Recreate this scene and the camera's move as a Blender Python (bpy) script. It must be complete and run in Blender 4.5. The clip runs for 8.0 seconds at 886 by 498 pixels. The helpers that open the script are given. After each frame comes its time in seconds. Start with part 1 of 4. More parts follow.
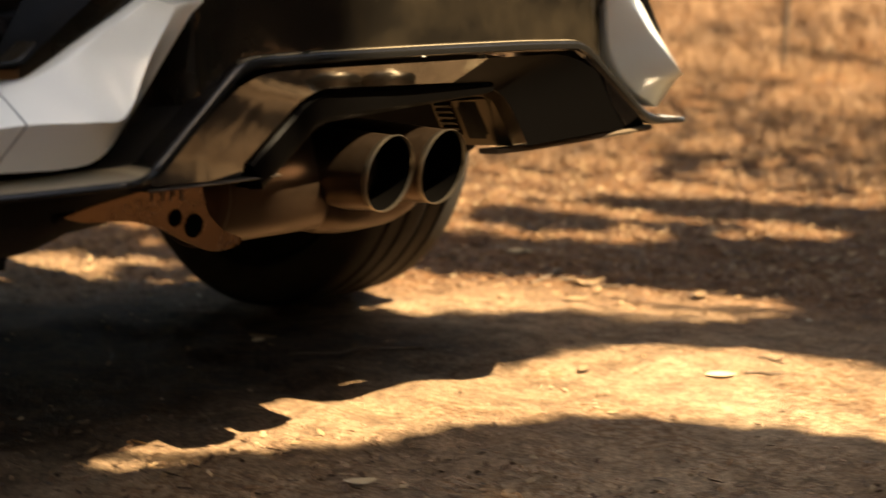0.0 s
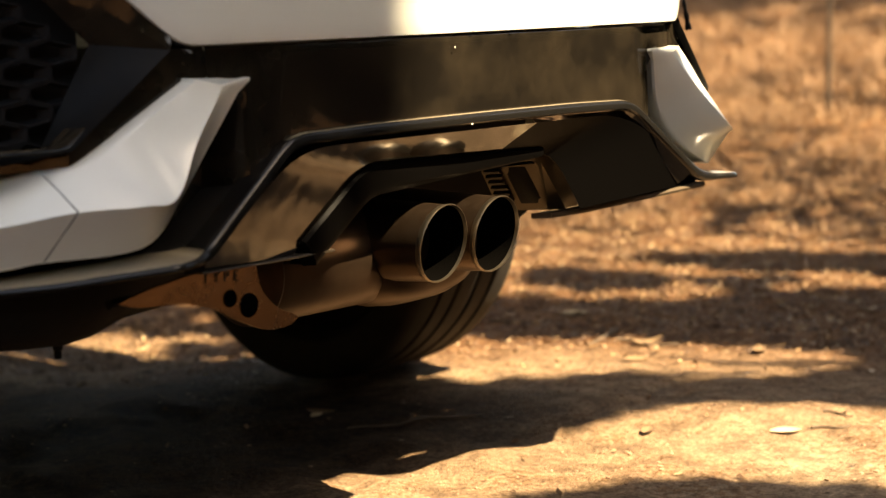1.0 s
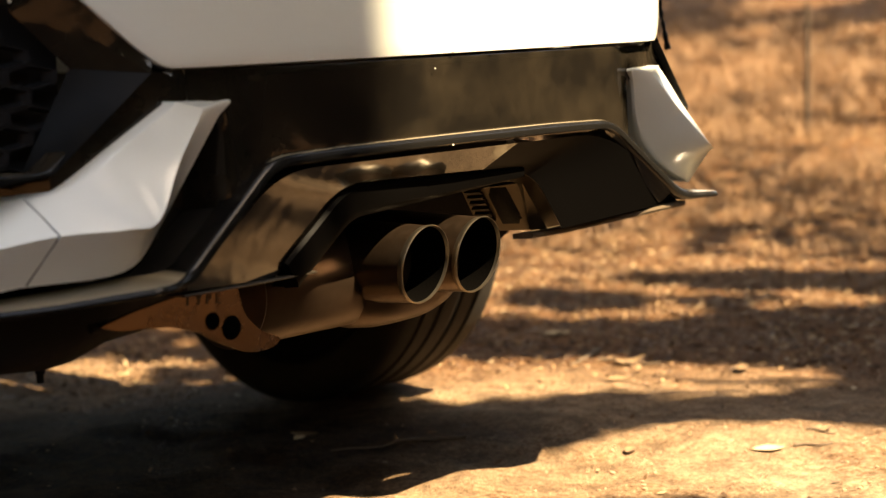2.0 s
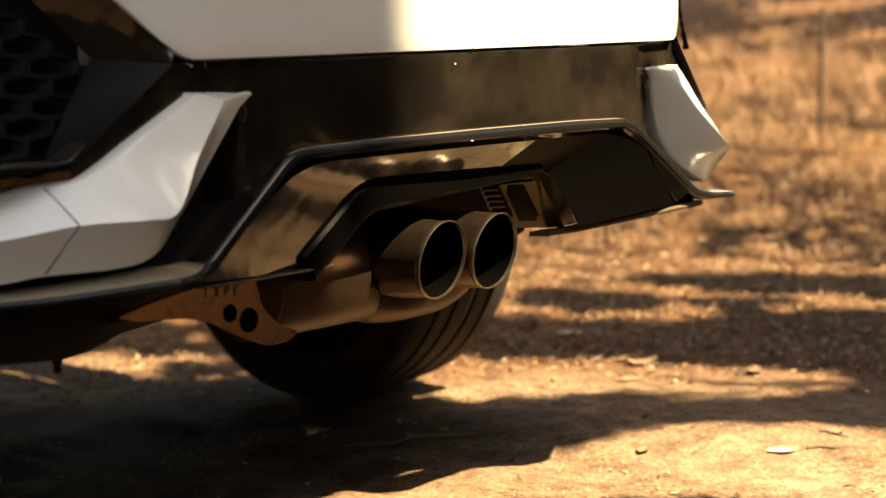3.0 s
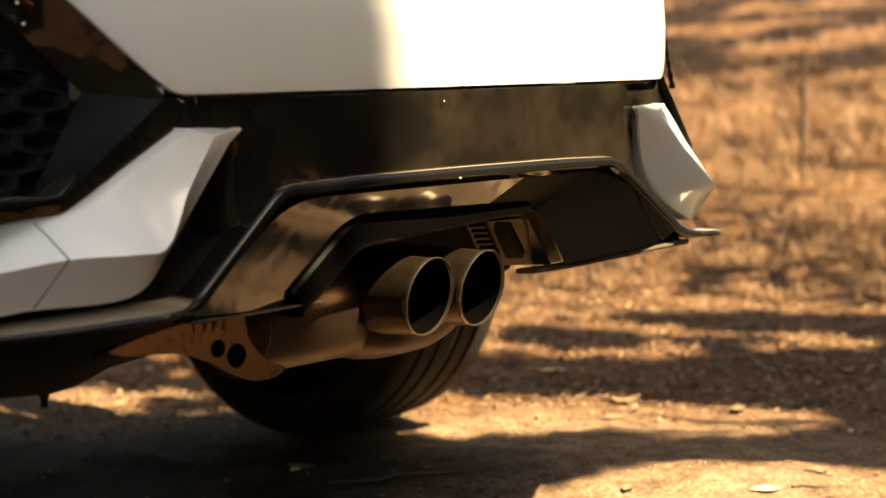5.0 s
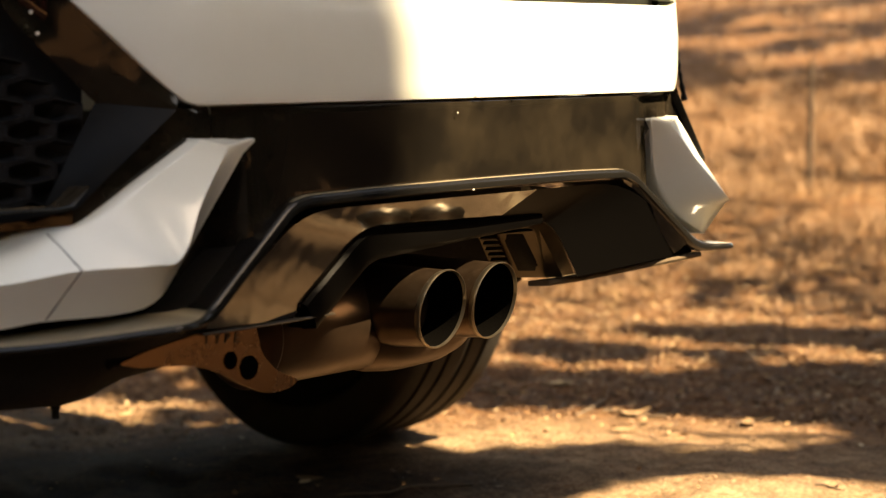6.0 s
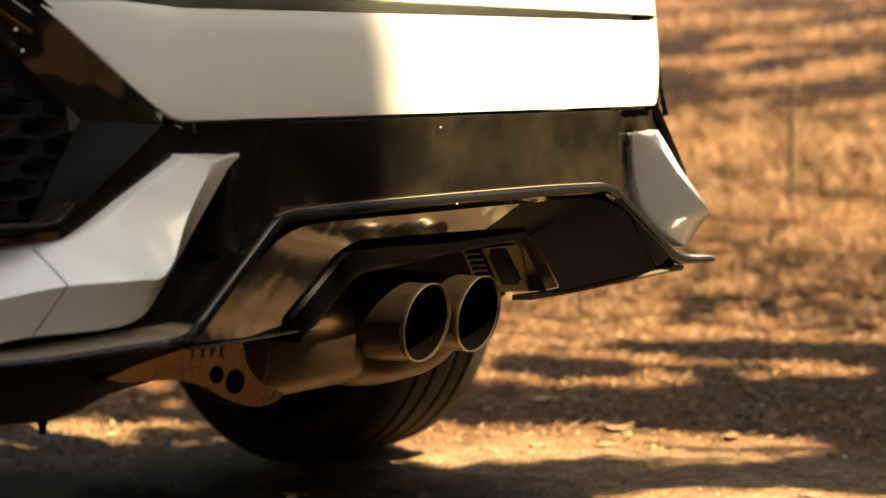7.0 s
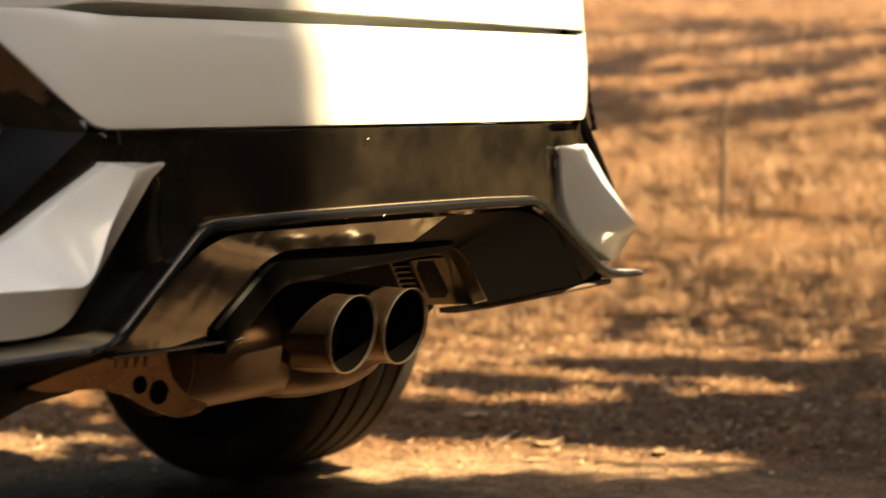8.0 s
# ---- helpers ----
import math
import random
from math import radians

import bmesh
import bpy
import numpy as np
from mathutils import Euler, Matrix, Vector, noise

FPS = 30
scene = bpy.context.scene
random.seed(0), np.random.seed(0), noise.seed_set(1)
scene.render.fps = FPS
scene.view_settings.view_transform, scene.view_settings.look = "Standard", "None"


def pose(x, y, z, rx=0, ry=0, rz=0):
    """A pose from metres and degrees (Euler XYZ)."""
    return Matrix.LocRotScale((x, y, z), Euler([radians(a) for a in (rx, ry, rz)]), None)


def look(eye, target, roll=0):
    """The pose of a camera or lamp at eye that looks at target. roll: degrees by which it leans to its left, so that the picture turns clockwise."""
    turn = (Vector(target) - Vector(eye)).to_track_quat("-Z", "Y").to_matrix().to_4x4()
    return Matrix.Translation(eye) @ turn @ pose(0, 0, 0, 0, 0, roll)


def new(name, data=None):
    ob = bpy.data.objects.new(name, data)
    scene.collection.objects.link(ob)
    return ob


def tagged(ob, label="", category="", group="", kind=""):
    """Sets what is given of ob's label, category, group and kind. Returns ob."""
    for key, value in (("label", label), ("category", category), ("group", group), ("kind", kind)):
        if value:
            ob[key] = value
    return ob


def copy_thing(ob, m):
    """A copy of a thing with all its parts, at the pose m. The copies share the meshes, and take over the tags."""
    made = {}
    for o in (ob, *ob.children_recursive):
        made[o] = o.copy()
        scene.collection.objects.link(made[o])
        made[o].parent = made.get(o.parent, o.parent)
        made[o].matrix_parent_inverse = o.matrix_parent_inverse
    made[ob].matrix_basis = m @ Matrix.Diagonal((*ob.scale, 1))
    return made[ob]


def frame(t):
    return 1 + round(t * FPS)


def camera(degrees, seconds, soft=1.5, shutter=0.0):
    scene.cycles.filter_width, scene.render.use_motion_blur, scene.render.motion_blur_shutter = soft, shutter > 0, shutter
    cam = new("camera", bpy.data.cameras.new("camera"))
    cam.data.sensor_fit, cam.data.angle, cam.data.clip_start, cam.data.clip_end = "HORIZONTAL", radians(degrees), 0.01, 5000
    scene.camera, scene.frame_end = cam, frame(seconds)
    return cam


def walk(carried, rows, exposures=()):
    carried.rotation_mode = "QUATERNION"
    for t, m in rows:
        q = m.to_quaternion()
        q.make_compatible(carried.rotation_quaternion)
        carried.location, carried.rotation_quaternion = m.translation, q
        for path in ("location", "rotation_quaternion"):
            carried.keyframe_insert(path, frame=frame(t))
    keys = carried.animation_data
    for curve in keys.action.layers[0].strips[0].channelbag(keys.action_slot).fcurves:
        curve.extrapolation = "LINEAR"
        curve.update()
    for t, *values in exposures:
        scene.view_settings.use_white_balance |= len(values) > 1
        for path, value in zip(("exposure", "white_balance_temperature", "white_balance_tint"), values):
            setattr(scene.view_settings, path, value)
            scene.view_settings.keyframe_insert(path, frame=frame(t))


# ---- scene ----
# ---- camera ----
cam = camera(25.81, 8.0, soft=1.3, shutter=0.5)
cam.data.dof.use_dof = True
cam.data.dof.focus_distance = 2.600
cam.data.dof.aperture_fstop = 4.2
walk(cam, [
    (0, look((-1.9766, -1.5610, 0.7413), (0.3406, 0.2748, 0.2310), 1.767)),
    (0.2, look((-1.9480, -1.5366, 0.7382), (0.3444, 0.3362, 0.2510), 0.166)),
    (0.5, look((-1.9582, -1.5408, 0.7487), (0.3507, 0.3259, 0.3192), -0.603)),
    (0.7, look((-1.9524, -1.5163, 0.7531), (0.3255, 0.3875, 0.3208), -0.648)),
    (1, look((-1.9632, -1.5374, 0.7470), (0.3181, 0.3658, 0.3305), -0.971)),
    (1.2, look((-1.9639, -1.5287, 0.7478), (0.3139, 0.3796, 0.3354), -1.010)),
    (1.5, look((-1.9669, -1.5362, 0.7460), (0.3195, 0.3652, 0.3494), -1.711)),
    (1.7, look((-1.9645, -1.5411, 0.7458), (0.3300, 0.3518, 0.3559), -1.660)),
    (2.8, look((-1.9717, -1.5246, 0.7386), (0.3338, 0.3590, 0.3694), -0.945)),
    (3, look((-1.9722, -1.5283, 0.7374), (0.3236, 0.3651, 0.3578), -0.669)),
    (3.5, look((-1.9753, -1.5278, 0.7389), (0.3256, 0.3601, 0.3623), -0.433)),
    (4, look((-1.9805, -1.5247, 0.7388), (0.3201, 0.3659, 0.3743), -0.346)),
    (4.5, look((-1.9845, -1.5239, 0.7384), (0.3189, 0.3633, 0.3742), -0.506)),
    (5, look((-1.9808, -1.5215, 0.7375), (0.3407, 0.3511, 0.4146), -0.228)),
    (5.2, look((-1.9786, -1.5157, 0.7367), (0.3360, 0.3675, 0.4260), -0.106)),
    (6.3, look((-1.9806, -1.5040, 0.7374), (0.3418, 0.3709, 0.4354), -0.034)),
    (6.5, look((-1.9904, -1.5150, 0.7305), (0.3390, 0.3538, 0.4456), -0.481)),
    (7, look((-1.9924, -1.5139, 0.7284), (0.3461, 0.3456, 0.4569), -0.424)),
    (7.3, look((-1.9804, -1.5049, 0.7283), (0.3892, 0.3144, 0.4533), -0.541)),
    (7.5, look((-1.9819, -1.5139, 0.7288), (0.3927, 0.3015, 0.4728), -0.382)),
    (7.8, look((-1.9768, -1.5174, 0.7265), (0.4026, 0.2900, 0.4588), 0.058)),
    (8, look((-1.9849, -1.5216, 0.7180), (0.4170, 0.2595, 0.4767), 0.062)),
], exposures=[(0.0, 2.42, 9600, 12), (4.5, 2.44, 9900, 12), (8.0, 2.50, 10500, 12)])

# ---- light ----
# the sun's light goes this far sideways and forwards for each metre that it falls
SX, SY = -0.09, 0.72
world = bpy.data.worlds.new("world")
scene.world = world
world.use_nodes = True
sky = world.node_tree.nodes.new("ShaderNodeTexSky")
sky.sky_type = "NISHITA"
sky.sun_disc = False
sky.dust_density = 1.6
sky.sun_elevation = math.atan(1 / math.hypot(SX, SY))
sky.sun_rotation = math.atan2(-SX, -SY)
bg = world.node_tree.nodes["Background"]
bg.inputs["Strength"].default_value = 0.092
world.node_tree.links.new(sky.outputs[0], bg.inputs["Color"])
sun = new("sun", bpy.data.lights.new("sun", "SUN"))
sun.data.energy = 4.5
sun.data.angle = radians(0.53)
sun.data.color = (1.0, 0.93, 0.79)
sun.matrix_world = look((0, 0, 0), (SX, SY, -1))

# ---- materials ----


def material(name, color, rough=0.5, metal=0.0, coat=0.0, coat_rough=0.03, var=0.0, color2=None, scale=8.0, bump=0.0,
             bump_scale=60.0, bump_detail=8.0, fine=0.0, fine_scale=300.0, rough_var=0.0, stretch=(1, 1, 1), dust=0.0, dust_scale=26.0, dust_color=(0.30, 0.22, 0.13), settled=0.0, spec=0.5):
    m = bpy.data.materials.new(name)
    m.use_nodes = True
    nt = m.node_tree
    b = nt.nodes["Principled BSDF"]
    b.inputs["Base Color"].default_value = (*color, 1)
    b.inputs["Roughness"].default_value = rough
    b.inputs["Metallic"].default_value = metal
    b.inputs["Coat Weight"].default_value = coat
    b.inputs["Specular IOR Level"].default_value = spec
    b.inputs["Coat Roughness"].default_value = coat_rough
    tc = nt.nodes.new("ShaderNodeTexCoord")
    mp = nt.nodes.new("ShaderNodeMapping")
    mp.inputs["Scale"].default_value = stretch
    nt.links.new(tc.outputs["Object"], mp.inputs["Vector"])

    def tex(sc, detail=5.0):
        n = nt.nodes.new("ShaderNodeTexNoise")
        n.inputs["Scale"].default_value = sc
        n.inputs["Detail"].default_value = detail
        n.inputs["Roughness"].default_value = 0.62
        nt.links.new(mp.outputs["Vector"], n.inputs["Vector"])
        return n

    col = None
    if color2 is not None:
        a = tex(scale)
        mix = nt.nodes.new("ShaderNodeMix")
        mix.data_type = "RGBA"
        ramp = nt.nodes.new("ShaderNodeValToRGB")
        ramp.color_ramp.elements[0].position, ramp.color_ramp.elements[1].position = 0.5 - 0.25 / max(var, 0.3), 0.5 + 0.25 / max(var, 0.3)
        nt.links.new(a.outputs["Fac"], ramp.inputs["Fac"])
        nt.links.new(ramp.outputs["Color"], mix.inputs["Factor"])
        mix.inputs["A"].default_value, mix.inputs["B"].default_value = (*color, 1), (*color2, 1)
        col = mix.outputs["Result"]
    if dust > 0:
        d = tex(dust_scale, 8.0)
        dr = nt.nodes.new("ShaderNodeMapRange")
        dr.inputs["From Min"].default_value, dr.inputs["From Max"].default_value = 0.42, 0.72
        dr.inputs["To Max"].default_value = dust
        dr.inputs["To Min"].default_value = dust * 0.12
        nt.links.new(d.outputs["Fac"], dr.inputs["Value"])
        mix = nt.nodes.new("ShaderNodeMix")
        mix.data_type = "RGBA"
        mix.inputs["A"].default_value, mix.inputs["B"].default_value = (*color, 1), (*dust_color, 1)
        if col is not None:
            nt.links.new(col, mix.inputs["A"])
        nt.links.new(dr.outputs["Result"], mix.inputs["Factor"])
        col = mix.outputs["Result"]
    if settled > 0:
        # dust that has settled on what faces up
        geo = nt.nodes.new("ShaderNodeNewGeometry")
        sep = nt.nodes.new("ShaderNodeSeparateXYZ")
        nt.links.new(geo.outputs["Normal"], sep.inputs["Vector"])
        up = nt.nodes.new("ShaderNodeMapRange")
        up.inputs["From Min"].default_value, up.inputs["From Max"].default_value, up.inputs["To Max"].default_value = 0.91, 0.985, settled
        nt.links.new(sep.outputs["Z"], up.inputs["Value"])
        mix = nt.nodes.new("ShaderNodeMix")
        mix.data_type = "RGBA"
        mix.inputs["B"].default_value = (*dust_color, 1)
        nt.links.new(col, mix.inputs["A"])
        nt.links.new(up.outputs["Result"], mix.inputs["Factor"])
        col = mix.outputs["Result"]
    if col is not None:
        nt.links.new(col, b.inputs["Base Color"])
    if rough_var > 0:
        rn = tex(scale * 3)
        mr = nt.nodes.new("ShaderNodeMapRange")
        mr.inputs["To Min"].default_value, mr.inputs["To Max"].default_value = max(0.02, rough - rough_var), min(1, rough + rough_var)
        nt.links.new(rn.outputs["Fac"], mr.inputs["Value"])
        nt.links.new(mr.outputs["Result"], b.inputs["Roughness"])
    if bump > 0:
        bn = nt.nodes.new("ShaderNodeBump")
        bn.inputs["Strength"].default_value = 1.0
        bn.inputs["Distance"].default_value = bump
        nt.links.new(tex(bump_scale, bump_detail).outputs["Fac"], bn.inputs["Height"])
        last = bn
        if fine > 0:
            b2 = nt.nodes.new("ShaderNodeBump")
            b2.inputs["Distance"].default_value = fine
            nt.links.new(tex(fine_scale, 4.0).outputs["Fac"], b2.inputs["Height"])
            nt.links.new(bn.outputs["Normal"], b2.inputs["Normal"])
            last = b2
        nt.links.new(last.outputs["Normal"], b.inputs["Normal"])
    return m


WHITE = material("white_paint", (0.79, 0.81, 0.745), 0.28, coat=0.6, coat_rough=0.06, color2=(0.77, 0.79, 0.73), scale=3, var=0.6, dust=0.03)
BLACK = material("gloss_black", (0.0058, 0.0050, 0.0042), 0.06, rough_var=0.03, scale=6, dust=0.065, dust_scale=9.0, settled=0.45, bump=0.0016, bump_scale=9, bump_detail=2.5, spec=0.38)
FACEM = material("diffuser_gloss_black", (0.0062, 0.0050, 0.0040), 0.09, rough_var=0.05, scale=9, dust=0.04, bump=0.0013, bump_scale=11, bump_detail=2, spec=0.75)
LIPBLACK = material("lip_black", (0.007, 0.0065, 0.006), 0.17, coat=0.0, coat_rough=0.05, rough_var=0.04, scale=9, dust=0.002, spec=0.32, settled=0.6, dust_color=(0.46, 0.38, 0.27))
SATIN = material("satin_black", (0.0068, 0.0068, 0.0070), 0.38, spec=0.08, bump=0.0004, bump_scale=500, dust=0.012)
MESHB = material("vent_plastic", (0.008, 0.0085, 0.0095), 0.5, spec=0.16, bump=0.0003, bump_scale=700, dust=0.01)
RUBBER = material("tyre_rubber", (0.015, 0.0138, 0.0125), 0.75, spec=0.3, bump=0.0008, bump_scale=260, dust=0.18, dust_color=(0.085, 0.058, 0.034))
STEEL = material("brushed_steel", (0.14, 0.095, 0.066), 0.34, metal=0.95, rough_var=0.12, scale=12, color2=(0.10, 0.06, 0.036), var=0.7, stretch=(1, 3, 3), dust=0.03)
CANM = material("stained_steel", (0.10, 0.066, 0.044), 0.42, metal=0.9, rough_var=0.10, scale=10, color2=(0.07, 0.040, 0.024), var=0.7, dust=0.04)
CHROME = material("polished_rim", (0.42, 0.35, 0.265), 0.34, metal=1.0)
# soot in the tips; also the black painted into the seam and holes
SOOT_GAP = material("soot_and_gap", (0.0014, 0.0012, 0.001), 0.95, spec=0.01, bump=0.0006, bump_scale=300)
PLATEM = material("polished_plate", (0.31, 0.215, 0.145), 0.26, metal=1.0, rough_var=0.10, scale=14)
ALU = material("heat_shield", (0.11, 0.088, 0.06), 0.5, metal=0.6, rough_var=0.1, scale=20, dust=0.1)
UNDER = material("underbody_black", (0.006, 0.0055, 0.005), 0.75, spec=0.25, bump=0.001, bump_scale=90, dust=0.06, dust_color=(0.04, 0.028, 0.016))
FRAMEM = material("tunnel_dim_face_black", (0.0025, 0.0022, 0.002), 0.32, spec=0.025, rough_var=0.06, scale=12)
DUSTYM = material("dusty_plastic", (0.022, 0.017, 0.012), 0.5, dust=0.17, dust_color=(0.24, 0.17, 0.10))
FLANGEM = material("dusty_flange", (0.085, 0.06, 0.04), 0.7, spec=0.2, color2=(0.12, 0.088, 0.058), scale=20, var=0.6, dust=0.12, dust_color=(0.24, 0.17, 0.10))
GLASS = material("dark_glass", (0.01, 0.012, 0.012), 0.05, coat=1.0)
INK = material("black_ink", (0.02, 0.018, 0.015), 0.6)
LENS = material("red_lens", (0.014, 0.003, 0.003), 0.08, coat=1.0)
# white for paint chips, and for the painted glints on the lens
CHIP_GLINT = material("chip_and_glint", (0.7, 0.66, 0.58), 0.5)
BARK = material("bark", (0.13, 0.09, 0.06), 0.9, color2=(0.07, 0.05, 0.035), scale=9, var=0.8, bump=0.02, bump_scale=18, stretch=(1, 1, 0.25))
LEAF = material("leaf", (0.07, 0.085, 0.03), 0.55, color2=(0.11, 0.10, 0.035), scale=1.3, var=0.6)
DRYLEAF = material("dry_leaf", (0.22, 0.14, 0.075), 0.7, color2=(0.14, 0.08, 0.036), scale=30, var=0.8, bump=0.0008, bump_scale=120)
PALELEAF = material("pale_leaf", (0.54, 0.41, 0.25), 0.6, color2=(0.44, 0.32, 0.18), scale=40, var=0.8)
STRAW = material("dry_grass", (0.25, 0.145, 0.076), 0.7, color2=(0.175, 0.096, 0.047), scale=1.6, var=0.9)
TWIGM = material("twig_wood", (0.12, 0.082, 0.052), 0.8, bump=0.001, bump_scale=90)
STAKEM = material("stake_wood", (0.055, 0.036, 0.022), 0.8, bump=0.002, bump_scale=60)
STONEM = material("pebble", (0.44, 0.275, 0.175), 0.9, color2=(0.26, 0.155, 0.092), scale=14, var=0.9, bump=0.002, bump_scale=120)


def ground_material():
    m = bpy.data.materials.new("dirt")
    m.use_nodes = True
    nt = m.node_tree
    b = nt.nodes["Principled BSDF"]
    b.inputs["Roughness"].default_value = 0.95
    b.inputs["Specular IOR Level"].default_value = 0.2
    tc = nt.nodes.new("ShaderNodeTexCoord")

    def tex(sc, det, rough=0.6):
        n = nt.nodes.new("ShaderNodeTexNoise")
        n.inputs["Scale"].default_value, n.inputs["Detail"].default_value, n.inputs["Roughness"].default_value = sc, det, rough
        nt.links.new(tc.outputs["Object"], n.inputs["Vector"])
        return n

    def ramp(src, lo, hi, c0, c1):
        r = nt.nodes.new("ShaderNodeValToRGB")
        r.color_ramp.elements[0].position, r.color_ramp.elements[1].position = lo, hi
        r.color_ramp.elements[0].color, r.color_ramp.elements[1].color = (*c0, 1), (*c1, 1)
        nt.links.new(src, r.inputs["Fac"])
        return r.outputs["Color"]

    def mix(a, c, fac, mode="MIX"):
        n = nt.nodes.new("ShaderNodeMix")
        n.data_type, n.blend_type = "RGBA", mode
        nt.links.new(a, n.inputs["A"])
        nt.links.new(c, n.inputs["B"])
        if isinstance(fac, float):
            n.inputs["Factor"].default_value = fac
        else:
            nt.links.new(fac, n.inputs["Factor"])
        return n.outputs["Result"]

    track = ramp(tex(1.1, 6).outputs["Fac"], 0.35, 0.66, (0.44, 0.288, 0.182), (0.64, 0.47, 0.32))
    litterbed = ramp(tex(2.3, 6).outputs["Fac"], 0.35, 0.66, (0.185, 0.093, 0.045), (0.30, 0.155, 0.076))
    sep = nt.nodes.new("ShaderNodeSeparateXYZ")
    nt.links.new(tc.outputs["Object"], sep.inputs["Vector"])

    def calc(op, a, c):
        n = nt.nodes.new("ShaderNodeMath")
        n.operation = op
        for k, q in enumerate((a, c)):
            if isinstance(q, (int, float)):
                n.inputs[k].default_value = q
            else:
                nt.links.new(q, n.inputs[k])
        return n.outputs[0]

    # a worn pale patch gives way to leaf litter all round
    dx, dy = calc("SUBTRACT", sep.outputs["X"], 0.25), calc("SUBTRACT", sep.outputs["Y"], 0.25)
    away = calc("ADD", calc("MULTIPLY", dx, dx), calc("MULTIPLY", calc("MULTIPLY", dy, dy), 1.5))
    away = calc("ADD", away, calc("MULTIPLY", calc("SUBTRACT", tex(1.7, 5).outputs["Fac"], 0.5), 0.5))
    edge = nt.nodes.new("ShaderNodeMapRange")
    edge.inputs["From Min"].default_value, edge.inputs["From Max"].default_value = 0.40, 1.5
    nt.links.new(away, edge.inputs["Value"])
    def span(src, lo, hi, a=0.0, c=1.0):
        n = nt.nodes.new("ShaderNodeMapRange")
        n.inputs["From Min"].default_value, n.inputs["From Max"].default_value, n.inputs["To Min"].default_value, n.inputs["To Max"].default_value = lo, hi, a, c
        nt.links.new(src, n.inputs["Value"])
        return n.outputs["Result"]

    # ground colour darkened under the car, painted in to deepen its shade
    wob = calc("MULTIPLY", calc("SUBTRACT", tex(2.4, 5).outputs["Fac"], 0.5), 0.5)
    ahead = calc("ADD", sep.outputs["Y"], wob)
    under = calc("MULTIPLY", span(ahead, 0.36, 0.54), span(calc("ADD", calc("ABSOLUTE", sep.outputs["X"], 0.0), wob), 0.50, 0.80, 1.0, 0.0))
    bed = calc("MAXIMUM", edge.outputs["Result"], under)
    # the painted darkening fades out where the sunlit strip begins
    second = calc("MULTIPLY", span(ahead, 1.3, 1.6), span(calc("ADD", calc("ABSOLUTE", sep.outputs["X"], 0.0), wob), 1.0, 1.4, 1.0, 0.0))
    bed = calc("MULTIPLY", bed, calc("SUBTRACT", 1.0, calc("MULTIPLY", second, 0.6)))
    big = mix(track, litterbed, bed)
    car_shade = nt.nodes.new("ShaderNodeRGB")
    car_shade.outputs[0].default_value = (0.058, 0.035, 0.020, 1)
    big = mix(big, car_shade.outputs[0], calc("MULTIPLY", under, calc("MULTIPLY", calc("SUBTRACT", 1.0, second), 0.85)))
    mid = ramp(tex(14, 8, 0.7).outputs["Fac"], 0.38, 0.58, (0.42, 0.38, 0.34), (1.20, 1.18, 1.14))
    col = mix(big, mid, 0.75, "MULTIPLY")
    grit = ramp(tex(120, 5, 0.75).outputs["Fac"], 0.36, 0.66, (0.35, 0.35, 0.35), (1.25, 1.22, 1.18))
    col = mix(col, grit, 0.8, "MULTIPLY")
    litter = ramp(tex(38, 7, 0.8).outputs["Fac"], 0.60, 0.66, (0, 0, 0), (1, 1, 1))
    dark = nt.nodes.new("ShaderNodeRGB")
    dark.outputs[0].default_value = (0.12, 0.075, 0.04, 1)
    col = mix(col, dark.outputs[0], litter)
    crust = ramp(tex(62, 6, 0.72).outputs["Fac"], 0.47, 0.55, (1, 1, 1), (0.62, 0.51, 0.42))
    where = ramp(tex(3.6, 5, 0.65).outputs["Fac"], 0.46, 0.60, (0.12, 0.12, 0.12), (0.95, 0.95, 0.95))
    col = mix(col, crust, where, "MULTIPLY")
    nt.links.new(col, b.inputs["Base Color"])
    prev = None
    for sc, det, dist in ((7, 6, 0.035), (48, 8, 0.024), (190, 5, 0.008)):
        bn = nt.nodes.new("ShaderNodeBump")
        bn.inputs["Distance"].default_value = dist
        nt.links.new(tex(sc, det, 0.7).outputs["Fac"], bn.inputs["Height"])
        if prev:
            nt.links.new(prev.outputs["Normal"], bn.inputs["Normal"])
        prev = bn
    nt.links.new(prev.outputs["Normal"], b.inputs["Normal"])
    return m


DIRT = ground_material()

# ---- building helpers ----


def mesh_object(name, verts, faces, mat, parent=None, label="", smooth=True):
    me = bpy.data.meshes.new(name)
    me.from_pydata([tuple(v) for v in verts], [], faces)
    me.update()
    bm = bmesh.new()
    bm.from_mesh(me)
    bmesh.ops.recalc_face_normals(bm, faces=bm.faces[:])
    bm.to_mesh(me)
    bm.free()
    me.materials.append(mat)
    if smooth:
        me.polygons.foreach_set("use_smooth", [True] * len(me.polygons))
        me.set_sharp_from_angle(angle=radians(38))
    ob = new(name, me)
    if parent:
        ob.parent = parent
    if label:
        tagged(ob, label=label)
    return ob


def loft(rings, closed=True, caps=True):
    """Faces between rings of equally many points."""
    n = len(rings[0])
    verts = [p for r in rings for p in r]
    faces = []
    for i in range(len(rings) - 1):
        for j in range(n if closed else n - 1):
            k = (j + 1) % n
            faces.append((i * n + j, i * n + k, (i + 1) * n + k, (i + 1) * n + j))
    if caps and closed:
        faces.append(tuple(range(n)))
        faces.append(tuple((len(rings) - 1) * n + j for j in range(n)))
    return verts, faces


